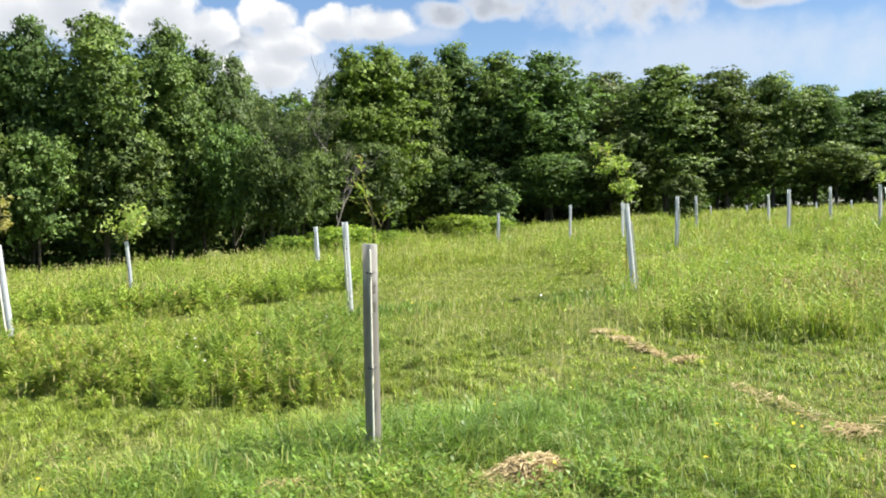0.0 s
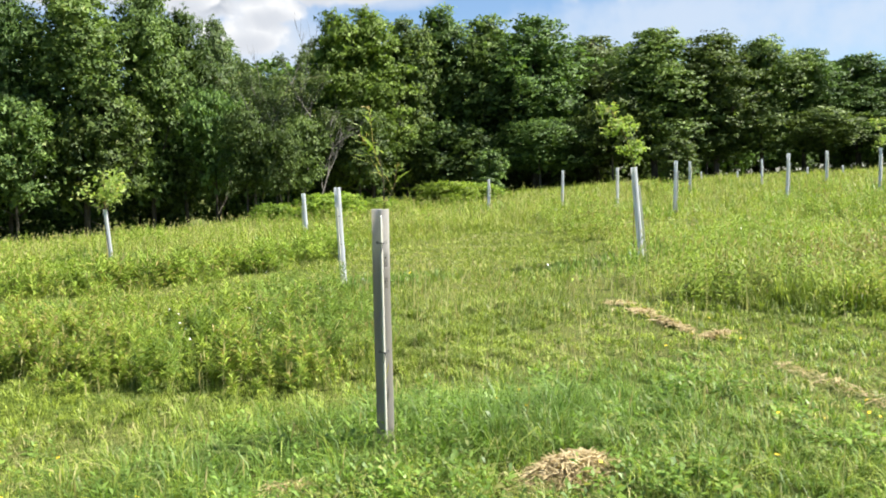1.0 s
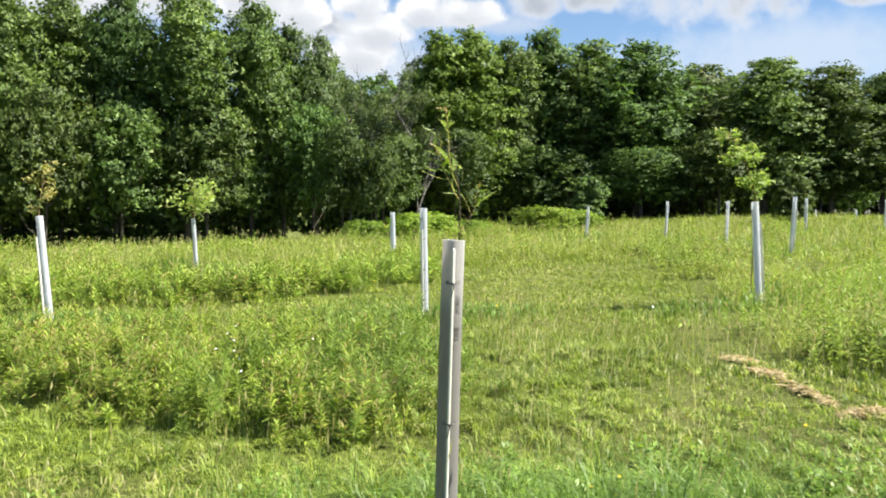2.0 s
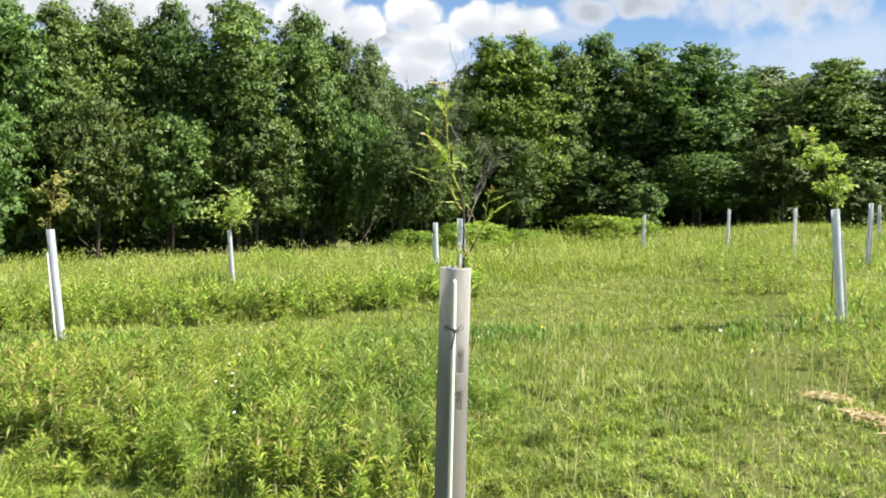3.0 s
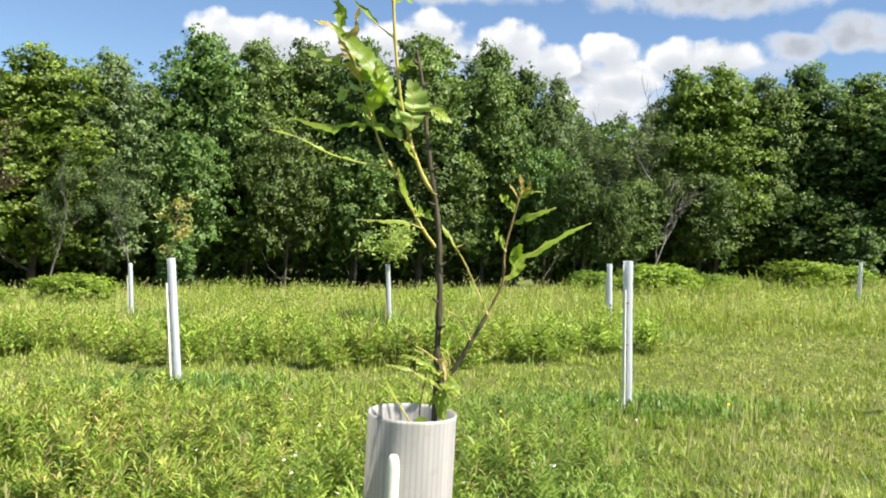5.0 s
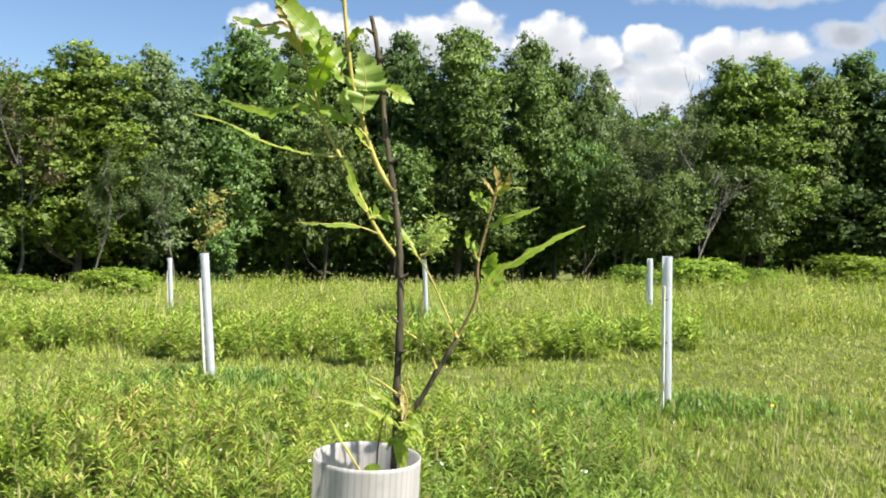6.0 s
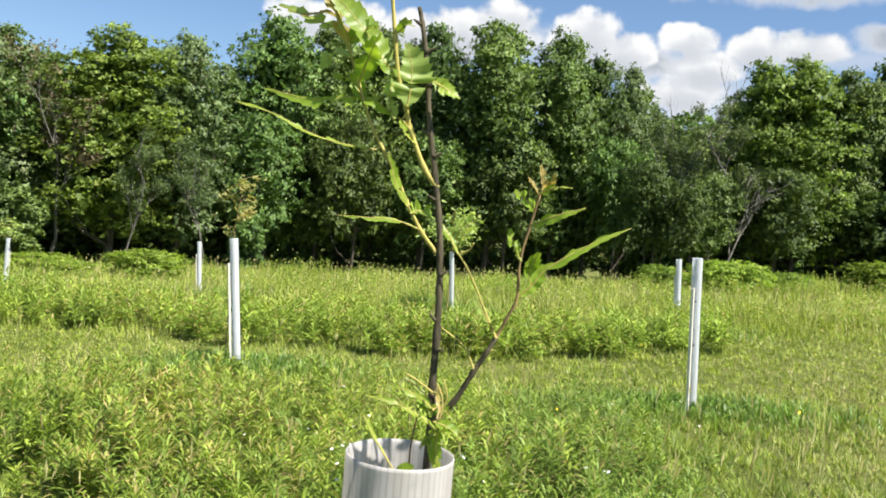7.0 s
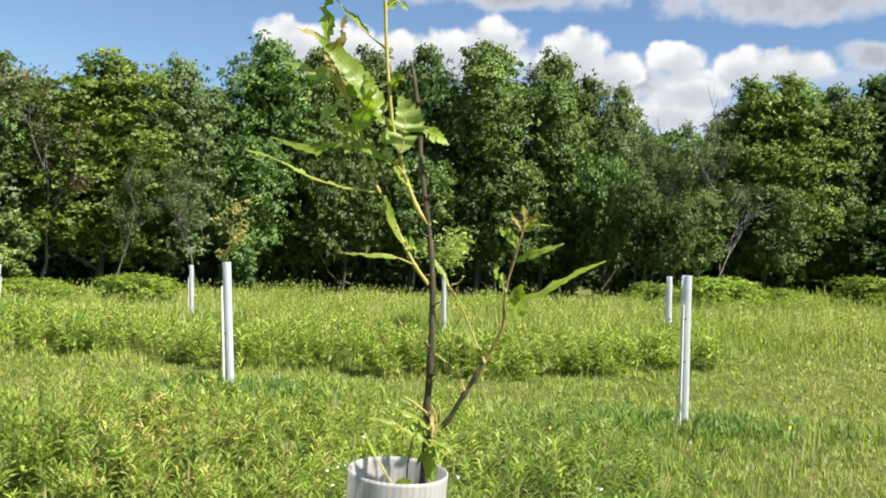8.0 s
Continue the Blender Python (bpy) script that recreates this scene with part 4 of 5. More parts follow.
def make_bare_tree(name, seed, label, height, leaves, mat):
    rng = random.Random(seed)
    tree = thing(name, label, "tree", "thin trees of the wood edge")
    acc = []
    twigs(rng, (0, 0, -0.3), (0.05, 0, 1), height * 0.72, 0.13, 0, acc)
    child("trunk", limb_mesh("trunk", acc[:1], MAT_DEADBARK, 7), tree)
    per = (len(acc) - 1) // 5
    for i in range(5):
        child("branch", limb_mesh("branch", acc[1 + i * per:1 + (i + 1) * per], MAT_DEADBARK, 4), tree)
    if leaves:
        r = np.random.default_rng(seed)
        tips = np.array([tuple(p[0][-1]) for p in acc[4:]])
        P = tips[r.integers(0, len(tips), leaves)] + r.normal(0, 0.24, (leaves, 3))
        N = r.normal(0, 0.6, (leaves, 3)) + np.array([0, 0, 0.7])
        N /= np.linalg.norm(N, axis=1)[:, None]
        ln = 0.19 * r.uniform(0.6, 1.3, leaves)
        V, F = leaf_quads(P, N, ln, ln * 0.6, r)
        child("crown", mesh_of("crown", V, F, mat), tree)
    return tree


def stand(x, y, sx=1.0, sy=1.0, sz=1.0, turn=0.0, sink=0.0):
    z = float(ground_z(x, y)) - sink
    return Matrix.Translation((x, y, z)) @ Matrix.Rotation(turn, 4, "Z") @ Matrix.Diagonal((sx, sy, sz, 1))


FIRST = {}


def place(model, m):
    """The first place is kept for the model itself, which moves there when all its copies stand."""
    if model.name not in FIRST:
        FIRST[model.name] = (model, m)
        return model
    return copy_thing(model, m)


def build_wood():
    rng = random.Random(77)
    green = "leafy deciduous tree with a full dark green crown"
    tall = {8: 7.5, 9: 7.5}
    edge = dict(clumps=76, per=42, leaf=0.2, inner=1500, size=1.25)
    models = [[make_tree("tree", 101, green, **edge), make_tree("tree", 111, green, half=3.1, widest=0.3, top=0.6, **edge)],
              [make_tree("tree", 102, green, half=3.2, widest=0.35, **edge), make_tree("tree", 112, green, half=2.9, widest=0.45, top=0.1, **edge)],
              [make_tree("tree", 103, green, half=2.8, top=0.8, widest=0.5, **edge), make_tree("tree", 113, green, half=3.0, widest=0.25, top=0.3, **edge)],
              [make_tree("tree", 104, green, half=3.1, widest=0.3, top=0.2, **edge)],
              [make_tree("tree", 105, "paler grey-green leafy tree at the wood edge", half=2.9, mat=MAT_TREE_PALE, **edge)]]
    behind = "tall dark green tree standing deeper in the wood"
    back = dict(clumps=50, per=14, leaf=0.34, inner=700, limbs=4, size=1.2)
    models += [[make_tree("tree", 106, behind, low=0.5, **back)], [make_tree("tree", 107, behind, low=0.4, widest=0.5, **back)]]
    models += [[make_tree("tree", 110, "lighter yellow-green leafy tree at the wood edge", half=3.0, mat=MAT_TREE_BRIGHT, top=0.1, **edge)]]
    lower = "lower leafy green tree in front of the wood"
    low = dict(height=7.5, clumps=44, per=28, leaf=0.2, inner=400, limbs=5, size=1.15)
    models += [[make_tree("tree", 108, lower, widest=0.4, low=2.6, **low)], [make_tree("tree", 109, lower, widest=0.5, low=2.9, top=0.7, **low)]]
    turns = collections.Counter()

    def plant(model, bearing, top, dist, half, eye=(0.1, -0.9), turn=None):
        b = radians(bearing)
        x, y = eye[0] + dist * math.sin(b), eye[1] + dist * math.cos(b)
        z = float(ground_z(x, y))
        hgt = 1.72 + dist * math.tan(radians(top)) - z
        w = dist * math.tan(radians(half)) / 3.0 * 1.28
        m = stand(x, y, w, w, hgt / (tall.get(model, 13.0) + 0.25), rng.uniform(0, 6.28) if turn is None else turn)
        turns[model] += 1
        return place(models[model][turns[model] % len(models[model])], m)

    # bearing, height of the top, distance, half width (degrees and metres), from the end of the path
    near = [(0, -37.0, 9.6, 52, 3.2), (4, -32.9, 9.1, 54, 2.6), (7, -26.6, 9.8, 52, 3.1), (4, -22.6, 10.1, 54, 2.4), (0, -17.2, 11.9, 60, 2.6),
            (1, -13.9, 11.6, 60, 2.2), (2, -10.4, 11.7, 62, 2.3), (3, -7.1, 12.4, 61, 1.9), (0, -2.7, 13.0, 60, 2.7), (1, 1.5, 12.4, 61, 2.0),
            (2, 3.7, 11.2, 62, 1.6), (4, 5.9, 10.7, 64, 1.3), (7, 14.1, 11.1, 65, 2.0), (7, 16.4, 11.3, 66, 2.2), (3, 18.9, 10.7, 68, 1.8),
            (2, 21.2, 11.2, 70, 2.1)]
    for mo, b, top, d, hw in near:
        plant(mo, b, top, d, hw)
    right = [(1, 24.0, 10.0, 76, 2.3), (0, 27.2, 9.9, 75, 2.7), (4, 31.1, 8.6, 82, 2.8), (3, 34.8, 8.8, 74, 2.6), (2, 38.5, 8.4, 75, 2.2),
             (1, 41.2, 7.9, 77, 1.7), (0, 43.6, 7.2, 80, 1.6), (3, 46.6, 6.6, 84, 2.0), (2, 50.0, 6.4, 86, 2.2), (1, 54.0, 6.2, 88, 2.4)]
    for mo, b, top, d, hw in right:
        plant(mo, b, top, d, hw, (-1.6, -5.75))
    # lower trees in front and a darker rank behind
    b = -40.0
    while b < 57:
        d = 55 + max(0, b) * 0.42 + (-3 if b < -15 else 0)
        e = (0.1, -0.9) if b < 22 else (-1.6, -5.75)
        if not 7.5 < b < 11.5 and not -31.5 < b < -19:
            plant(8 + rng.randrange(2), b + rng.uniform(-0.8, 0.8), rng.uniform(4.3, 6.6) - max(0, b) * 0.045, d + rng.uniform(0, 4), rng.uniform(1.7, 2.5), e)
        b += 5.6
    b = -42.0
    while b < 60:
        d = 72 + max(0, b) * 0.42
        plant(5 + rng.randrange(2), b, rng.uniform(8.4, 9.6) - max(0, b) * 0.055 - (1.6 if b < -19 else 0) + (1.1 if 12 < b < 34 else 1.6 if -18 < b < 5 else 0), d + rng.uniform(0, 5), rng.uniform(2.2, 2.9))
        b += 3.7
    for bb, top, d, hw in ((7.9, 7.6, 69, 1.9), (10.2, 7.0, 70, 2.0), (11.9, 7.8, 72, 1.7), (-27.6, 7.4, 62, 2.6), (-23.6, 7.6, 62, 2.4), (-20.0, 8.2, 63, 2.2), (-30.8, 7.2, 62, 2.4)):
        plant(5 + rng.randrange(2), bb, top, d, hw)
    for bb, top, d, hw in ((7.6, 4.9, 55, 1.5), (9.6, 3.4, 54, 1.2), (11.4, 4.4, 56, 1.5)):
        plant(8 + rng.randrange(2), bb, top, d, hw)
    # thin, half-bare trees in the gap and the browned one
    thin = make_bare_tree("thin_tree", 9, "thin grey half-bare tree with sparse pale leaves", 13.0, 4500, MAT_TREE_PALE)
    place(thin, stand(0.1 + 56 * math.sin(radians(8.3)), -0.9 + 56 * math.cos(radians(8.3)), 0.85, 0.85, 0.88))
    for bb, dd, s, tn in ((9.9, 56, 0.84, 2.0), (11.3, 58, 0.86, 4.1), (-21.0, 50, 0.62, 3.0), (-25.6, 49, 0.55, 5.0), (32.2, 76, 0.8, 0.4)):
        place(thin, stand(0.1 + dd * math.sin(radians(bb)), -0.9 + dd * math.cos(radians(bb)), s, s, s, tn))
    dead = make_bare_tree("dead_tree", 14, "dead brown tree with dry browned twigs", 12.5, 2600, MAT_BROWNLEAF)
    place(dead, stand(0.1 + 50.5 * math.sin(radians(-30.1)), -0.9 + 50.5 * math.cos(radians(-30.1)), 0.85, 0.85, 0.9))
    twiggy = make_bare_tree("bare_tree", 33, "slender leafless grey tree with fine upright twigs", 13.0, 0, MAT_TREE_PALE)
    for bb, dd, sc, tn in ((8.6, 57, 0.85, 1.0), (10.2, 57.5, 1.0, 2.4)):
        place(twiggy, stand(0.1 + dd * math.sin(radians(bb)), -0.9 + dd * math.cos(radians(bb)), sc * 0.6, sc * 0.6, sc, tn))
    # bare grey limbs that lean across the gap
    bare = make_bare_tree("leaning_tree", 21, "leafless grey leaning tree with bare limbs", 9.0, 0, MAT_TREE_PALE)
    tip = Matrix.Rotation(radians(24), 4, "Y")
    for bb, dd, sc, tn in ((11.9, 54, 0.8, 0.3),):
        place(bare, stand(0.1 + dd * math.sin(radians(bb)), -0.9 + dd * math.cos(radians(bb)), sc, sc, sc, tn) @ tip)


def build_shrubs():
    bush = make_tree("shrub", 201, "low bright green shrub at the edge of the field", 1.7, 1.7, 0.15, 46, 16, MAT_SHRUB, MAT_BARK, 6, 0.6, 0.14, 0.3, "shrub", "shrubs along the field edge", 150)
    place(bush, stand(7.9, 33.3, 1.0, 0.9, 0.68))
    for x, y, s, hz, tn in ((14.9, 36.5, 1.0, 0.72, 1.0), (17.6, 39.2, 0.8, 0.6, 2.2), (5.6, 34.5, 0.6, 0.5, 3.0), (10.6, 34.6, 0.5, 0.42, 4.0), (-12.9, 27.9, 0.8, 0.6, 5.0),
                            (-17.5, 29.0, 0.9, 0.4, 0.5), (-15.2, 27.0, 0.5, 0.36, 2.6)):
        place(bush, stand(x, y, s, s, hz, tn))
    small = make_tree("young_tree", 205, "small rounded young tree before the dark wood", 3.2, 1.1, 0.4, 40, 16, MAT_TREE, MAT_BARK, 5, 0.6, 0.15, 0.5, "tree", "young trees before the wood", 120)
    place(small, stand(19.9, 42.0, 0.9, 0.9, 0.85))
    for x, y, s, hz in ((27.6, 34.6, 0.95, 0.8), (-14.0, 42.0, 0.9, 0.9), (-24.0, 38.0, 1.2, 1.1), (-27.5, 36.5, 1.3, 1.3)):
        place(small, stand(x, y, s, s, hz, x))
    under = make_tree("undergrowth_bush", 207, "dark leafy undergrowth bush below the wood edge", 3.6, 2.4, 0.2, 34, 9, MAT_TREE, MAT_BARK, 5, 0.6, 0.22, 0.4, "shrub", "undergrowth of the wood", 260)
    rng = random.Random(4)
    b = -40.0
    while b < 56:
        d = 63 + max(0, b) * 0.42
        bb, dd = radians(b + rng.uniform(-0.6, 0.6)), d + rng.uniform(-1.5, 3)
        m = stand(dd * math.sin(bb), -0.9 + dd * math.cos(bb), 1, 1, rng.uniform(0.8, 1.5), rng.uniform(0, 6))
        place(under, m)
        if b > 14 or b < -16:
            dd = d + 12 + rng.uniform(-2, 2)
            place(under, stand(dd * math.sin(bb), -4 + dd * math.cos(bb), 1.2, 1.2, rng.uniform(1.2, 1.9), rng.uniform(0, 6)))
        b += 3.1


# ---------------------------------------------------------------- tree tubes

TUBE_R, TUBE_H = 0.051, 1.50


def tube_shell(seg=84, holes=True):
    """An open, finely fluted shell with a flared lip and rows of vent holes."""
    zs = list(np.arange(0.0, TUBE_H - 0.03, 0.05)) + [TUBE_H - 0.03, TUBE_H - 0.012, TUBE_H - 0.004, TUBE_H]
    if holes:
        for c in (1.185, 1.06):
            zs += list(np.arange(c - 0.035, c + 0.036, 0.0055))
    zs = sorted(set(round(float(z), 4) for z in zs))
    zs = [z for i, z in enumerate(zs) if i == 0 or z - zs[i - 1] > 0.003]
    V, F = [], []
    for z in zs:
        lip = 0.0004 * sstep(np.array(z), TUBE_H - 0.012, TUBE_H)
        bow = 0.0012 * math.sin(z * 5.0)
        for j in range(seg):
            a = 2 * math.pi * j / seg
            r = TUBE_R + lip + (0.0004 if j % 2 else -0.0004) + 0.0012 * math.cos(2 * a + z * 1.3)
            V.append((r * math.cos(a) + bow, r * math.sin(a), z))
    for i in range(len(zs) - 1):
        zc = (zs[i] + zs[i + 1]) / 2
        for j in range(seg):
            if holes and abs(((j * 360 / seg) - 296 + 180) % 360 - 180) < 13 and (abs(zc - 1.185) < 0.032 or abs(zc - 1.06) < 0.032) and (i + j) % 2:
                continue
            F.append((i * seg + j, i * seg + (j + 1) % seg, (i + 1) * seg + (j + 1) % seg, (i + 1) * seg + j))
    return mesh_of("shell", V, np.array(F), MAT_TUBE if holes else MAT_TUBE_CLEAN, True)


def stake_mesh():
    bm = bmesh.new()
    rows = [(0.0, 0.0078), (0.4, 0.0078), (0.9, 0.0076), (1.444, 0.0076), (1.453, 0.0064), (1.458, 0.004)]
    prev = None
    for z, r in rows:
        ring = [bm.verts.new((r * math.cos(2 * math.pi * j / 12), 0.8 * r * math.sin(2 * math.pi * j / 12), z - 0.02)) for j in range(12)]
        if prev:
            for j in range(12):
                bm.faces.new((prev[j], prev[(j + 1) % 12], ring[(j + 1) % 12], ring[j]))
        prev = ring
    bm.faces.new(prev)
    return bm


def tie_mesh():
    """A cable tie: a loop through the tube wall round the stake, its lock and its loose tail."""
    bm = bmesh.new()
    n = 18
    loop = [Vector((0.0145 * math.cos(a), 0.0125 * math.sin(a) + 0.004, 0.002 * math.sin(2 * a))) for a in [2 * math.pi * i / n for i in range(n)]]
    rings = []
    for p in loop:
        d = Vector((p.x, p.y - 0.004, 0)).normalized()
        rings.append([bm.verts.new(p + d * s + Vector((0, 0, u))) for s, u in ((0.0, -0.0022), (0.0013, -0.0022), (0.0013, 0.0022), (0.0, 0.0022))])
    for i in range(n):
        a, b = rings[i], rings[(i + 1) % n]
        for j in range(4):
            bm.faces.new((a[j], b[j], b[(j + 1) % 4], a[(j + 1) % 4]))
    r = bmesh.ops.create_cube(bm, size=1.0)
    bmesh.ops.scale(bm, vec=(0.008, 0.006, 0.009), verts=r["verts"])
    bmesh.ops.translate(bm, vec=(0.001, -0.0105, 0), verts=r["verts"])
    tail = spline([(0.001, -0.012, 0.002), (0.004, -0.016, -0.012), (0.001, -0.0165, -0.034), (-0.006, -0.015, -0.062)], 4)
    prev = None
    for p in tail:
        q = [bm.verts.new(p + Vector((s * 0.0024, t * 0.0007, 0))) for s, t in ((-1, -1), (1, -1), (1, 1), (-1, 1))]
        if prev:
            for j in range(4):
                bm.faces.new((prev[j], prev[(j + 1) % 4], q[(j + 1) % 4], q[j]))
        prev = q
    return bm


def dimple_mesh():
    """A round punched spot on the tube wall, following its curve."""
    bm = bmesh.new()
    c = bm.verts.new((0, -TUBE_R - 0.0012, 0))
    rings = []
    for rr, lift in ((0.005, 0.0012), (0.0085, 0.0016), (0.0098, 0.0022)):
        ring = []
        for j in range(20):
            a = 2 * math.pi * j / 20
            x, z = rr * math.cos(a), rr * math.sin(a)
            ang = x / TUBE_R
            R = TUBE_R + lift
            ring.append(bm.verts.new((R * math.sin(ang), -R * math.cos(ang), z)))
        rings.append(ring)
    for j in range(20):
        bm.faces.new((c, rings[0][j], rings[0][(j + 1) % 20]))
        for a, b in zip(rings, rings[1:]):
            bm.faces.new((a[j], b[j], b[(j + 1) % 20], a[(j + 1) % 20]))
    return bm


def make_tube(seg=104, holes=True):
    t = thing("tree_tube", "white corrugated plastic tree tube tied to a thin stake", "tree tube", "tree tubes in rows")
    shell = child("shell", tube_shell(seg, holes), t)
    sol = shell.modifiers.new("wall", "SOLIDIFY")
    sol.thickness, sol.offset = 0.0007, 0
    if holes:
        stake = part("stake", stake_mesh(), MAT_STAKE, t, "thin cream stake", True)
        stake.location = (0, -TUBE_R - 0.0075, 0.026)
    else:
        bm = bmesh.new()
        r = bmesh.ops.create_cube(bm, size=1.0)
        bmesh.ops.scale(bm, vec=(0.027, 0.024, 1.26), verts=r["verts"])
        bmesh.ops.bevel(bm, geom=list(bm.edges), offset=0.003, segments=2, affect="EDGES")
        stake = part("stake", bm, MAT_STAKE, t, "square pale wooden stake")
        stake.matrix_local = pose(0, -TUBE_R - 0.021, 0.57, -0.4, 0, 4)
    for z in ((1.30, 0.645) if holes else (1.06, 0.62)):
        tie = part("cable_tie", tie_mesh(), MAT_TIE, t, "black cable tie")
        tie.location = (0, -TUBE_R - 0.006, z)
        for s in (-1, 1):
            d = part("tie_hole", dimple_mesh(), MAT_DIMPLE, t, "grey punched tie hole", True)
            d.matrix_local = pose(0, 0, z + 0.004, 0, 0, s * 27)
    return t


def tube_pose(x, y, turn=0.0, lean_x=0.0, lean_y=0.0, lift=0.0):
    """Foot on the ground, leaning by so many metres over its height."""
    z = float(ground_z(x, y)) + lift
    return Matrix.Translation((x, y, z)) @ Matrix.Rotation(math.atan2(lean_x, TUBE_H), 4, "Y") @ Matrix.Rotation(-math.atan2(lean_y, TUBE_H), 4, "X") @ Matrix.Rotation(radians(turn), 4, "Z")


def build_tubes():
    first = make_tube()
    z0 = float(ground_z(0, 0))
    first.matrix_world = tube_pose(0, 0, -14, 0.0, 0.0, -z0)
    # foot, turn of the stake, lean, and how far the tube stands above the plane ground
    rest = [(-3.31, 9.49, -62, -0.15, 0.0, 0.11), (1.90, 8.17, -38, -0.08, -0.07, 0.12), (6.67, 7.10, 62, -0.09, 0.09, 0.07), (3.12, 16.19, -100, -0.08, 0.01, 0.0),
            (-1.42, 18.37, 160, -0.11, -0.05, 0.0), (-7.75, 19.72, -70, -0.10, -0.04, 0.0), (-13.2, 20.3, 120, 0.03, 0, -0.1), (13.38, 28.05, 40, 0.06, 0, -0.12),
            (15.34, 25.26, 120, 0.04, 0, 0.0), (14.96, 20.7, -60, 0.0, 0, 0.0), (13.84, 15.97, 40, 0.05, 0, 0.1), (27.97, 28.35, 90, 0, 0, -0.15)]
    more = [(12.62, 7.12, 62, -0.1, 0.05, 0.03), (24.0, 17.1, 40, 0.0, 0, 0.02), (18.6, 16.64, 60, 0.05, 0, 0.08), (22.3, 26.4, 20, 0.0, 0, 0.0), (25.0, 21.4, 10, 0.02, 0, 0.0), (21.8, 16.0, 80, 0.03, 0, 0.05),
            (32.5, 42.0, 30, 0.02, 0, -0.75), (33.9, 40.5, 70, 0, 0, -0.8), (35.5, 39.0, 10, 0, 0, -0.85), (38.6, 36.4, 50, 0.02, 0, -0.85), (40.2, 35.2, 0, 0, 0, -0.85)]
    second = make_tube(40, False)
    for x, y, turn, lx, ly, up in (rest + more)[1:]:
        copy_thing(second, tube_pose(x, y, turn, lx, ly, up))
    x, y, turn, lx, ly, up = rest[0]
    second.matrix_world = tube_pose(x, y, turn, lx, ly, up)


# ---------------------------------------------------------------- saplings


def leaf_bm(length, width, rng, fold=0.25, droop=0.25, chew=0.0, teeth=11):
    """A toothed chestnut-like leaf along +x from its stalk, with bites out of its edge."""
    bm = bmesh.new()
    n = teeth * 2
    mids, edges = [], {1: [], -1: []}
    bites = [(rng.uniform(0.15, 0.95), rng.choice((-1, 1)), rng.uniform(0.06, 0.16)) for _ in range(int(chew * 9))]
    for i in range(n + 1):
        f = i / n
        x = f * length
        z = -droop * length * f * f + 0.04 * length * math.sin(f * 7 + rng.random() * 0.3)
        mids.append(bm.verts.new((x, 0, z)))
        w = width * 0.5 * (math.sin(math.pi * min(1, f ** 0.8 + 0.02)) ** 0.75 + 0.02)
        for s in (1, -1):
            ww = w * (1.0 if i % 2 == 0 else 1.16)
            for bf, bs, br in bites:
                if bs == s and abs(f - bf) < br:
                    ww *= 0.12 + 0.88 * (abs(f - bf) / br) ** 2
            ww = max(ww, width * 0.02)
            fwd = 0.05 * length if i % 2 and 0 < i < n else 0.0
            edges[s].append(bm.verts.new((x + fwd * 0.6, s * ww, z + fold * ww + 0.06 * ww * math.sin(i * 1.7))))
    for i in range(n):
        for s in (1, -1):
            q = (mids[i], mids[i + 1], edges[s][i + 1], edges[s][i])
            bm.faces.new(q if s > 0 else q[::-1])
    stalk = length * 0.012
    prev = None
    for i in range(0, n + 1, 2):
        c = mids[i].co
        r = stalk * (1.15 - i / n)
        ring = [bm.verts.new((c.x, r * math.cos(a), c.z + r * math.sin(a) - r * 0.4)) for a in (0.5, 2.6, 4.7)]
        if prev:
            for j in range(3):
                bm.faces.new((prev[j], prev[(j + 1) % 3], ring[(j + 1) % 3], ring[j]))
        prev = ring
    return bm


def put_leaf(parent, base, tip, width, mat, rng, chew=0.3, roll=0.0, droop=0.15, label=""):
    b, t = Vector(base), Vector(tip)
    d = t - b
    ob = part("leaf", leaf_bm(d.length, width, rng, rng.uniform(0.15, 0.45), droop, chew), mat, parent, label, True)
    x = d.normalized()
    z = Vector((0.1, -1.0, 0.3))
    z = (z - x * z.dot(x)).normalized()
    y = z.cross(x)
    m = Matrix((x, y, z)).transposed().to_4x4()
    ob.matrix_local = Matrix.Translation(b) @ m @ Matrix.Rotation(radians(roll), 4, "X")
    return ob


def shoot(parent, name, pts, r0, r1, mat, nodes=0, rng=None, label="", n=5, sides=8):
    line = spline(pts, n)
    k = len(line)
    radii = [r0 + (r1 - r0) * i / (k - 1) for i in range(k)]
    if nodes:
        for i in range(1, k - 1):
            if i % nodes == 0:
                radii[i] *= 1.28
    return child(name, limb_mesh(name, [(line, radii)], mat, sides), parent, label)


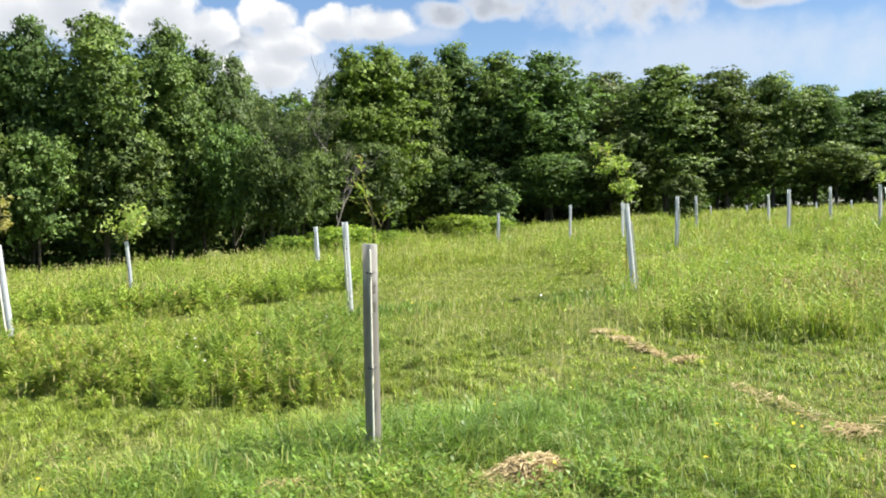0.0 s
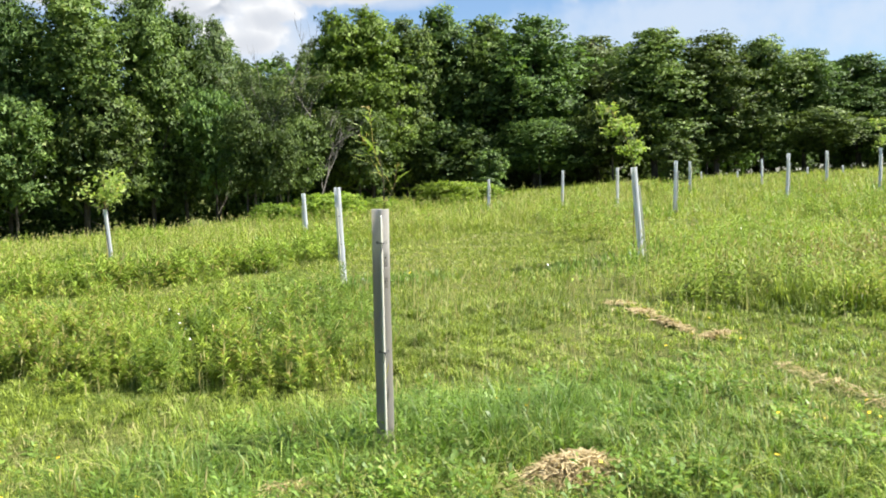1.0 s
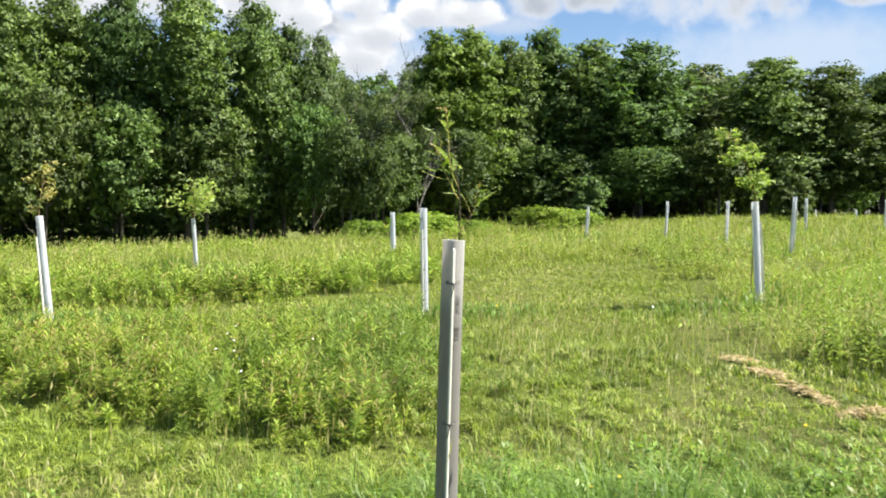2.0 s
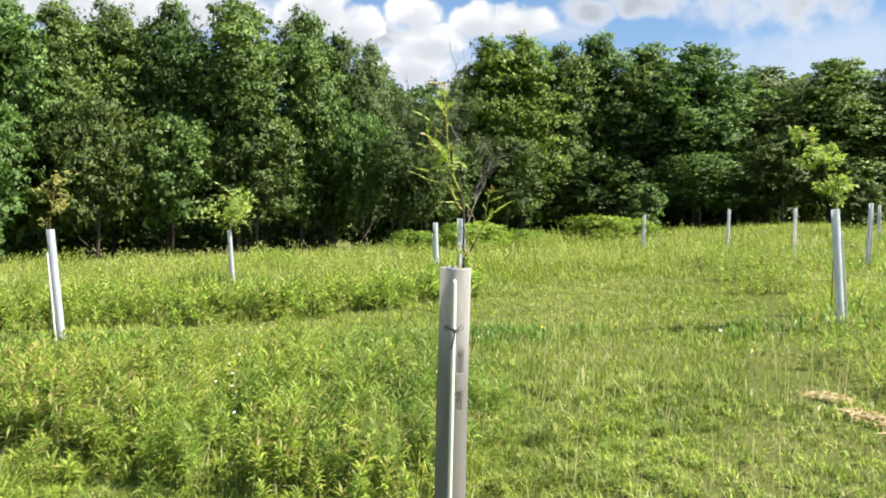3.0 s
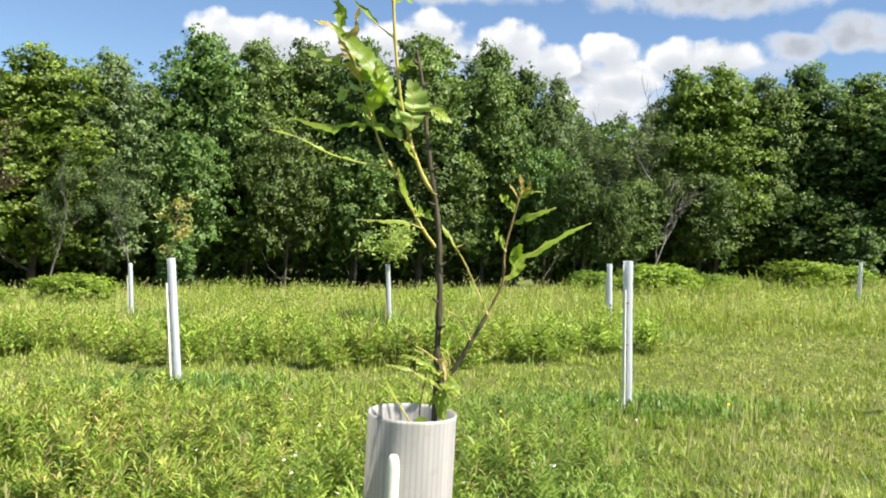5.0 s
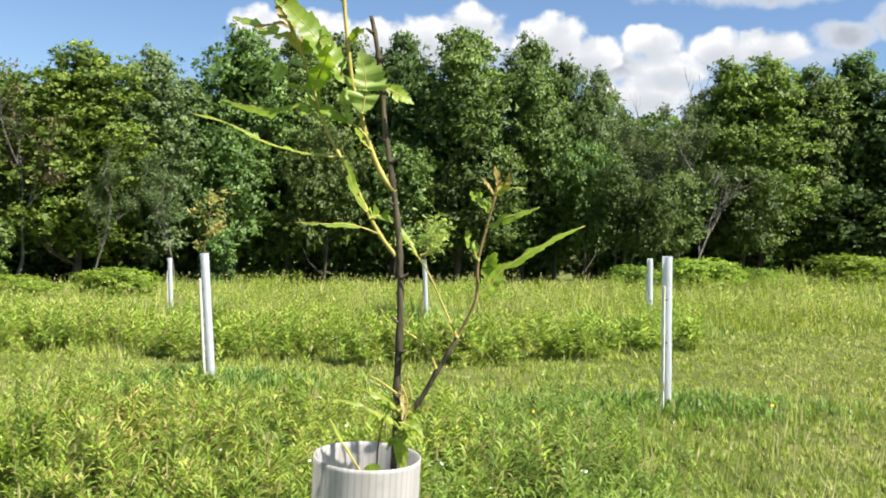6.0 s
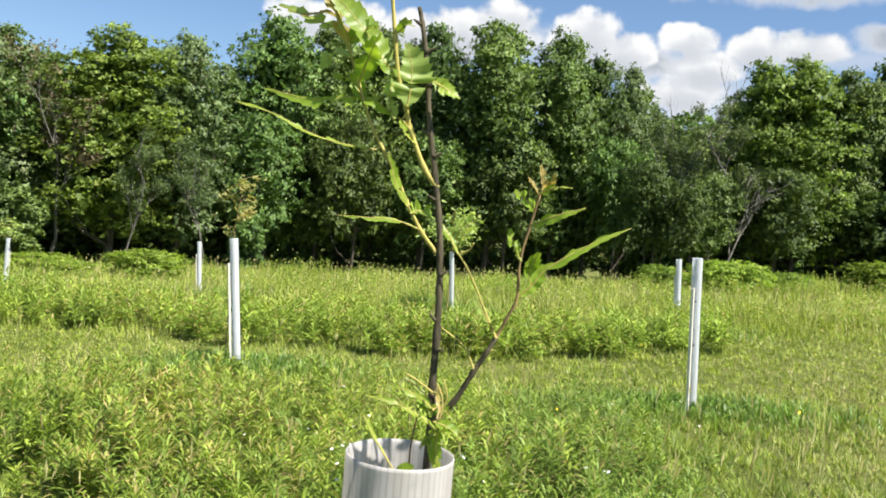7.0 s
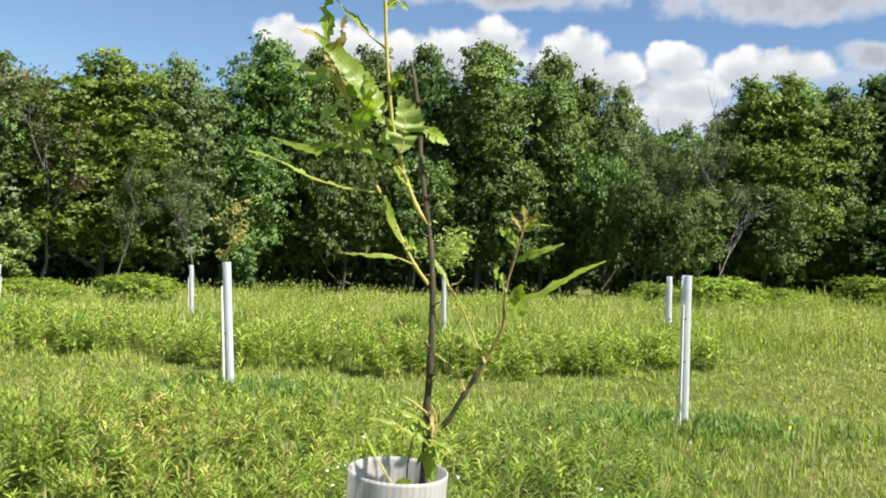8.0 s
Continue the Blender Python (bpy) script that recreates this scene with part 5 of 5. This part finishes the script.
def blade(parent, pts, upper, lower, mat, rng, chew=0.4, turn=0.0, y0=-0.014, dy=0.0, shape=0.8):
    """A bent, toothed leaf along its midrib, given in x and z; upper and lower are its half widths."""
    n0 = len(pts) - 1
    line = spline([(px, y0 + dy * i / n0, pz) for i, (px, pz) in enumerate(pts)], 8)
    line = [Vector(p) for p in line]
    n = len(line) - 1
    bm = bmesh.new()
    bites = [(rng.uniform(0.1, 0.95), rng.choice((-1, 1)), rng.uniform(0.04, 0.12)) for _ in range(int(chew * 9))]
    mids, edges = [], {1: [], -1: []}
    for i, p in enumerate(line):
        f = i / n
        t = (line[min(i + 1, n)] - line[max(i - 1, 0)]).normalized()
        face = Vector((0.4, -0.8, 0.5))
        face = (face - t * face.dot(t)).normalized()
        side = t.cross(face)
        if side.z < 0:
            side = -side
        side = (Matrix.Rotation(radians(turn + 14 * math.sin(f * 5)), 3, t) @ side).normalized()
        mids.append(bm.verts.new(p))
        env = math.sin(math.pi * min(1.0, f ** shape + 0.015)) ** 0.75 + 0.03
        for s, w in ((1, upper), (-1, lower)):
            ww = w * env * (1.0 if i % 2 == 0 else 1.2)
            for bf, bs, br in bites:
                if bs == s and abs(f - bf) < br:
                    ww *= 0.08 + 0.92 * (abs(f - bf) / br) ** 2
            q = p + side * s * ww + t * (0.003 if i % 2 else 0.0) + face * ww * (0.28 + 0.15 * math.sin(i * 1.3))
            edges[s].append(bm.verts.new(q))
    for i in range(n):
        for s in (1, -1):
            q = (mids[i], mids[i + 1], edges[s][i + 1], edges[s][i])
            bm.faces.new(q if s > 0 else q[::-1])
    leaf = part("leaf", bm, mat, parent, "", True)
    child("midrib", limb_mesh("midrib", [(line, [0.0009 - 0.0006 * i / n for i in range(n + 1)])], MAT_SHOOT, 5), leaf)
    return leaf


def build_near_sapling():
    rng = random.Random(8)
    s = thing("sapling", "young chestnut sapling with ragged, insect-eaten leaves above its tube", "sapling")
    s.matrix_world = Matrix.Translation((0.007, 0, 0))
    shoot(s, "stem", [(0.012, 0.0, 0.02), (0.016, 0.0, 0.7), (0.020, 0.0, 1.485), (0.021, 0.0, 1.53), (0.019, 0.0, 1.566), (0.019, 0, 1.625), (0.017, 0, 1.673), (0.013, 0, 1.715),
                      (0.005, 0, 1.762), (-0.004, 0, 1.81), (-0.010, 0, 1.857), (-0.017, 0, 1.894), (-0.022, 0, 1.914)], 0.0043, 0.0020, MAT_STEM, 4, rng, "dark brown woody stem")
    # broken bud stubs along the stem
    for z, x, a in ((1.60, 0.018, 0), (1.63, 0.018, 2.5), (1.672, 0.017, 0.4), (1.74, 0.009, 3.0), (1.78, 0.002, 0.2), (1.80, -0.002, 2.9), (1.845, -0.008, 0.3), (1.875, -0.013, 0.1), (1.90, -0.018, 2.8)):
        bm = bmesh.new()
        r = bmesh.ops.create_cone(bm, cap_ends=True, segments=6, radius1=0.0022, radius2=0.0009, depth=0.008)
        bmesh.ops.transform(bm, matrix=Matrix.Translation((x + 0.005 * math.cos(a), -0.002, z)) @ Matrix.Rotation(math.cos(a) * 1.1, 4, "Y"), verts=r["verts"])
        part("bud", bm, MAT_STEM, s)
    # main green shoot and the lower one that climbs beside it
    def run(name, pts, y0, r0, r1, mat, label="", nodes=5, n=5):
        shoot(s, name, [(px, y0 - 0.002 * i, pz) for i, (px, pz) in enumerate(pts)], r0, r1, mat, nodes, rng, label, n)

    run("shoot", [(0.008, 1.750), (-0.006, 1.768), (-0.020, 1.800), (-0.028, 1.826), (-0.035, 1.848), (-0.041, 1.885), (-0.046, 1.922), (-0.050, 1.965), (-0.053, 1.995), (-0.057, 2.025),
                  (-0.060, 2.055), (-0.070, 2.085), (-0.080, 2.108)], 0.0, 0.0026, 0.0010, MAT_SHOOT, "yellow-green young shoot")
    run("shoot", [(0.012, 1.690), (-0.003, 1.708), (-0.019, 1.735), (-0.031, 1.760), (-0.046, 1.784), (-0.058, 1.806), (-0.070, 1.838), (-0.083, 1.873), (-0.098, 1.910), (-0.110, 1.928)],
        0.0, 0.0021, 0.0008, MAT_SHOOT, "yellow-green young shoot")
    right = [(0.024, 0.002, 1.535), (0.040, 0.0, 1.553), (0.056, -0.002, 1.583), (0.067, -0.004, 1.603), (0.074, -0.004, 1.617)]
    shoot(s, "branch", right, 0.0027, 0.0020, MAT_STEM, 5, rng, "dark side branch")
    run("shoot", [(0.074, 1.617), (0.083, 1.637), (0.090, 1.656), (0.090, 1.690), (0.096, 1.720), (0.103, 1.752)], -0.004, 0.0016, 0.0011, MAT_TWIG, "reddish young shoot", 4)
    # leaf stalks
    for pts in (((0.074, 1.617), (0.060, 1.645), (0.045, 1.675), (0.033, 1.692)), ((0.036, 1.692), (0.043, 1.695), (0.047, 1.702)), ((0.056, 1.587), (0.045, 1.607), (0.024, 1.622)),
                ((0.022, 1.560), (0.004, 1.572), (-0.006, 1.577)), ((0.022, 1.545), (0.034, 1.556), (0.030, 1.575)), ((-0.020, 1.800), (-0.028, 1.808), (-0.036, 1.812)),
                ((-0.046, 1.784), (-0.050, 1.780), (-0.055, 1.780)), ((-0.028, 1.810), (-0.025, 1.816), (-0.023, 1.822))):
        run("leaf_stalk", pts, -0.006, 0.0011, 0.0007, MAT_SHOOT, "", 0, 4)
    A, B, R = MAT_LEAF, MAT_LEAF_PALE, MAT_LEAF_RUST
    # midrib, half width above and below it, material, bites, turn towards the edge
    leaves = [
        ([(-0.036, 1.846), (-0.050, 1.862), (-0.068, 1.886), (-0.090, 1.909), (-0.118, 1.934)], 0.012, 0.012, A, 0.3, 20), ([(-0.046, 1.923), (-0.074, 1.945), (-0.096, 1.967), (-0.128, 1.995), (-0.172, 2.014)], 0.007, 0.006, A, 0.9, 20),
        ([(-0.112, 1.980), (-0.113, 1.957), (-0.107, 1.930)], 0.008, 0.008, A, 0.4, 30), ([(-0.052, 1.994), (-0.066, 2.012), (-0.080, 2.033), (-0.106, 2.054)], 0.010, 0.008, A, 0.5, 25),
        ([(-0.056, 2.014), (-0.044, 2.030), (-0.020, 2.044)], 0.010, 0.006, A, 0.6, 30), ([(-0.023, 1.820), (-0.021, 1.838), (-0.022, 1.856), (-0.028, 1.876)], 0.017, 0.011, B, 0.15, 28),
        ([(-0.034, 1.808), (-0.041, 1.825), (-0.039, 1.845)], 0.009, 0.009, B, 0.4, 30), ([(-0.004, 1.845), (0.008, 1.840), (0.023, 1.832)], 0.006, 0.008, A, 0.3, 20),
        ([(-0.014, 1.788), (-0.022, 1.794), (-0.029, 1.806)], 0.006, 0.006, A, 0.5, 40), ([(-0.036, 1.812), (-0.058, 1.826), (-0.082, 1.826), (-0.112, 1.821), (-0.160, 1.829)], 0.0025, 0.012, A, 0.8, 35),
        ([(-0.055, 1.780), (-0.090, 1.784), (-0.120, 1.793), (-0.143, 1.804), (-0.182, 1.813)], 0.006, 0.003, A, 1.0, 15), ([(-0.016, 1.730), (-0.027, 1.750), (-0.034, 1.776)], 0.006, 0.005, A, 0.3, 20),
        ([(-0.014, 1.724), (-0.006, 1.727), (0.006, 1.720)], 0.010, 0.003, A, 0.3, 10), ([(-0.002, 1.710), (-0.026, 1.717), (-0.050, 1.717), (-0.078, 1.717)], 0.0015, 0.004, A, 0.9, 15),
        ([(-0.088, 1.885), (-0.115, 1.893), (-0.152, 1.906)], 0.007, 0.007, B, 0.6, 30), ([(-0.070, 1.840), (-0.060, 1.862), (-0.050, 1.882)], 0.010, 0.009, A, 0.4, 35),
        ([(-0.083, 1.873), (-0.096, 1.900), (-0.110, 1.924)], 0.008, 0.008, R, 0.5, 35), ([(-0.098, 1.910), (-0.115, 1.930), (-0.138, 1.940)], 0.006, 0.007, R, 0.5, 30),
        ([(-0.098, 1.910), (-0.090, 1.930), (-0.086, 1.950)], 0.007, 0.006, R, 0.4, 40), ([(-0.078, 1.860), (-0.095, 1.864), (-0.108, 1.850)], 0.009, 0.008, B, 0.3, 30),
        ([(-0.083, 1.875), (-0.068, 1.886), (-0.052, 1.886)], 0.008, 0.008, A, 0.4, 30), ([(-0.090, 1.895), (-0.106, 1.900), (-0.126, 1.896)], 0.005, 0.006, R, 0.5, 30),
        ([(-0.041, 1.886), (-0.030, 1.893), (-0.022, 1.890)], 0.005, 0.006, A, 0.5, 45), ([(-0.064, 1.820), (-0.078, 1.842), (-0.098, 1.846)], 0.007, 0.007, A, 0.5, 35),
        ([(-0.060, 2.058), (-0.076, 2.070), (-0.088, 2.060)], 0.008, 0.006, A, 0.4, 30), ([(-0.062, 2.055), (-0.052, 2.075), (-0.050, 2.096)], 0.008, 0.007, A, 0.4, 35),
        ([(-0.072, 2.090), (-0.092, 2.102), (-0.118, 2.100)], 0.005, 0.005, R, 0.5, 30), ([(-0.078, 2.105), (-0.066, 2.100), (-0.058, 2.080)], 0.006, 0.005, R, 0.4, 30),
        ([(-0.057, 2.030), (-0.070, 2.042), (-0.084, 2.036)], 0.006, 0.006, A, 0.5, 40), ([(-0.050, 1.965), (-0.040, 1.975), (-0.030, 1.968)], 0.005, 0.006, A, 0.6, 45),
        ([(0.090, 1.656), (0.102, 1.667), (0.115, 1.684), (0.150, 1.708), (0.187, 1.727)], 0.0055, 0.006, A, 0.45, 15), ([(0.101, 1.668), (0.099, 1.682), (0.106, 1.699)], 0.009, 0.008, A, 0.2, 15),
        ([(0.091, 1.689), (0.083, 1.702), (0.078, 1.717)], 0.008, 0.007, A, 0.5, 25), ([(0.096, 1.721), (0.115, 1.731), (0.143, 1.741)], 0.003, 0.006, A, 0.4, 15),
        ([(0.100, 1.736), (0.090, 1.745), (0.080, 1.751)], 0.007, 0.008, A, 0.4, 25), ([(0.103, 1.751), (0.115, 1.757), (0.130, 1.757)], 0.003, 0.005, A, 0.4, 15),
        ([(0.103, 1.752), (0.104, 1.762), (0.101, 1.775)], 0.005, 0.005, R, 0.3, 30), ([(0.103, 1.752), (0.110, 1.760), (0.114, 1.770)], 0.004, 0.005, R, 0.3, 30),
        ([(0.102, 1.750), (0.096, 1.758), (0.091, 1.764)], 0.004, 0.004, R, 0.3, 30), ([(0.066, 1.630), (0.058, 1.645), (0.052, 1.656)], 0.002, 0.007, B, 0.3, 15),
        ([(0.034, 1.691), (0.027, 1.702), (0.018, 1.716)], 0.003, 0.006, A, 0.4, 20), ([(0.023, 1.545), (0.002, 1.560), (-0.020, 1.568)], 0.003, 0.004, A, 0.7, 30),
        ([(0.024, 1.536), (0.038, 1.533), (0.050, 1.526)], 0.006, 0.005, A, 0.5, 30), ([(0.022, 1.540), (0.012, 1.550), (0.000, 1.552)], 0.006, 0.006, A, 0.5, 30),
        ([(0.020, 1.520), (0.026, 1.503), (0.030, 1.486)], 0.005, 0.005, A, 0.2, 40), ([(0.022, 1.548), (0.034, 1.545), (0.043, 1.537)], 0.005, 0.004, A, 0.5, 40),
        ([(0.026, 1.530), (0.021, 1.520), (0.013, 1.508)], 0.004, 0.004, A, 0.4, 30), ([(0.030, 1.523), (0.016, 1.537), (0.003, 1.545), (-0.013, 1.552), (-0.038, 1.557)], 0.004, 0.003, A, 0.7, 20),
        ([(0.016, 1.538), (0.025, 1.545), (0.036, 1.541)], 0.005, 0.004, A, 0.2, 25), ([(0.026, 1.526), (0.036, 1.529), (0.047, 1.526)], 0.005, 0.005, A, 0.3, 25),
        ([(0.029, 1.532), (0.028, 1.512), (0.033, 1.488)], 0.005, 0.004, A, 0.3, 20), ([(0.019, 1.562), (0.028, 1.563), (0.030, 1.545)], 0.003, 0.003, R, 0.5, 40),
        ([(0.024, 1.572), (0.031, 1.558), (0.030, 1.540)], 0.002, 0.003, R, 0.6, 40), ([(0.016, 1.556), (0.004, 1.566), (-0.006, 1.573)], 0.002, 0.003, B, 0.6, 20)]
    for pts, up, lo, mat, chew, turn in leaves:
        blade(s, pts, up * 0.98, lo * 0.98, mat, rng, (chew + 0.1 if chew > 0.2 else 0.0), turn * 0.5 * rng.choice((-1, 1)), -0.008 + rng.uniform(-0.012, 0.006), rng.uniform(-0.03, 0.012))
    # unseen leaves added inside the tube, blocking light so its lower wall dims
    q = np.random.default_rng(3)
    k = 420
    a, rad = q.random(k) * 2 * math.pi, 0.040 * np.sqrt(q.random(k))
    C = np.stack([rad * np.cos(a), rad * np.sin(a), 0.05 + 1.24 * q.random(k) ** 0.9], -1)
    N = q.normal(0, 1, (k, 3))
    N /= np.linalg.norm(N, axis=1)[:, None]
    V, F = leaf_quads(C, N, q.uniform(0.015, 0.03, k), q.uniform(0.01, 0.018, k), q)
    child("inner_leaves", mesh_of("inner_leaves", V, F, MAT_LUSH), s, "unseen leaves added inside the tube to dim its wall")
    # the narrow weed that climbs inside the tube
    shoot(s, "leaf_stalk", [(0.002, -0.044, 1.485), (-0.012, -0.046, 1.507), (-0.025, -0.046, 1.525), (-0.034, -0.046, 1.541)], 0.0012, 0.0006, MAT_SHOOT, 0, rng, "", 4, 5)
    put_leaf(s, (-0.003, -0.044, 1.496), (0.013, -0.040, 1.500), 0.012, MAT_LEAF, rng, 0.2, 30)
    blade(s, [(-0.012, 1.507), (-0.024, 1.524), (-0.035, 1.543)], 0.003, 0.002, MAT_LEAF, rng, 0.5, 20, -0.046)
    shoot(s, "branch", [(0.006, 0.01, 1.46), (0.002, 0.01, 1.50), (0.008, 0.008, 1.545)], 0.0012, 0.0008, MAT_TWIG, 0, rng, "", 4, 5)


def make_far_sapling(name, seed, label, height, spread, lean, leaves, leaf, mat, bark, at, thick=0.006, vase=False):
    """A slim young tree standing out of a far tube: stem, twigs and loose leaves."""
    rng = random.Random(seed)
    r = np.random.default_rng(seed)
    s = thing(name, label, "sapling", at=Matrix.Translation(at))
    lx, ly = lean
    line = [(0, 0, -1.4), (0, 0, 0), (lx * 0.25, ly * 0.25, height * 0.4), (lx * 0.6, ly * 0.6, height * 0.72), (lx, ly, height)]
    shoot(s, "stem", line, thick, thick * 0.3, bark, 0, rng)
    P = []
    for i in range(11 if vase else 17):
        f = rng.uniform(0.02, 1.0)
        j = min(3, 1 + int(f * 3))
        a, b = Vector(line[j]), Vector(line[min(j + 1, 4)])
        q = a.lerp(b, rng.random())
        w = rng.uniform(0, 6.28)
        sp = spread * (0.45 + 0.6 * math.sin(math.pi * min(0.95, f + 0.1)))
        e = q + Vector((math.cos(w) * sp, math.sin(w) * sp, rng.uniform(-0.04, 0.16) * height))
        if vase:                                  # all twigs fan up and out from the mouth of the tube
            q = Vector((0, 0, rng.uniform(0.0, 0.3) * height))
            e = Vector((lx + math.cos(w) * spread * rng.uniform(0.3, 0.62), math.sin(w) * spread * 0.5, height * rng.uniform(0.55, 1.0)))
        child("twig", limb_mesh("twig", [([q, q.lerp(e, 0.5) + Vector((0, 0, 0.02)), e], [thick * 0.4, thick * 0.3, thick * 0.12])], bark, 4), s)
        for t in np.linspace(0.35, 1.0, 5):
            P.append(tuple(q.lerp(e, float(t))))
    P = np.array(P)
    C = P[r.integers(0, len(P), leaves)] + r.normal(0, (0.09 if vase else 0.14) * spread, (leaves, 3))
    N = r.normal(0, 0.6, (leaves, 3)) + np.array([0, -0.1, 0.7])
    N /= np.linalg.norm(N, axis=1)[:, None]
    ln = leaf * r.uniform(0.7, 1.3, leaves)
    V, F = leaf_quads(C, N, ln, ln * 0.45, r)
    child("leaves", mesh_of("leaves", V, F, mat), s)
    return s


def build_far_saplings():
    def top(x, y, lx, ly, up):
        return (x + lx, y + ly, float(ground_z(x, y)) + up + TUBE_H)

    make_far_sapling("sapling", 41, "small sapling with thin yellowing leaves above its white tube", 0.74, 0.22, (0.1, 0), 200, 0.075, MAT_SAPLING_DRY, MAT_TWIG, top(-3.31, 9.49, -0.15, 0, 0.11))
    make_far_sapling("sapling", 42, "bushy pale green sapling above its white tube", 0.95, 1.4, (0.0, 0), 620, 0.13, MAT_SAPLING_PALE, MAT_TWIG, top(-1.42, 18.37, -0.11, -0.05, 0.0), 0.01, True)
    make_far_sapling("sapling", 43, "tall light green sapling leaning out of its white tube", 1.0, 0.27, (-0.42, 0.1), 700, 0.085, MAT_SAPLING_PALE, MAT_TWIG, top(6.67, 7.10, -0.09, 0.09, 0.07), 0.009)
    make_far_sapling("sapling", 44, "small yellowish sapling above its white tube", 0.5, 0.3, (0.05, 0), 110, 0.11, MAT_SAPLING_PALE, MAT_TWIG, top(-13.2, 20.3, 0.03, 0, -0.1))
    make_far_sapling("sapling", 45, "pale green sapling above its white tube", 0.9, 0.3, (-0.2, 0), 200, 0.11, MAT_SAPLING_PALE, MAT_TWIG, top(21.8, 16.0, 0.03, 0, 0.05))


build_wood()
build_shrubs()
for model, spot in FIRST.values():
    model.matrix_world = spot
build_tubes()
build_near_sapling()
build_far_saplings()
build_hay()
build_flowers()
build_weeds()
build_grass()
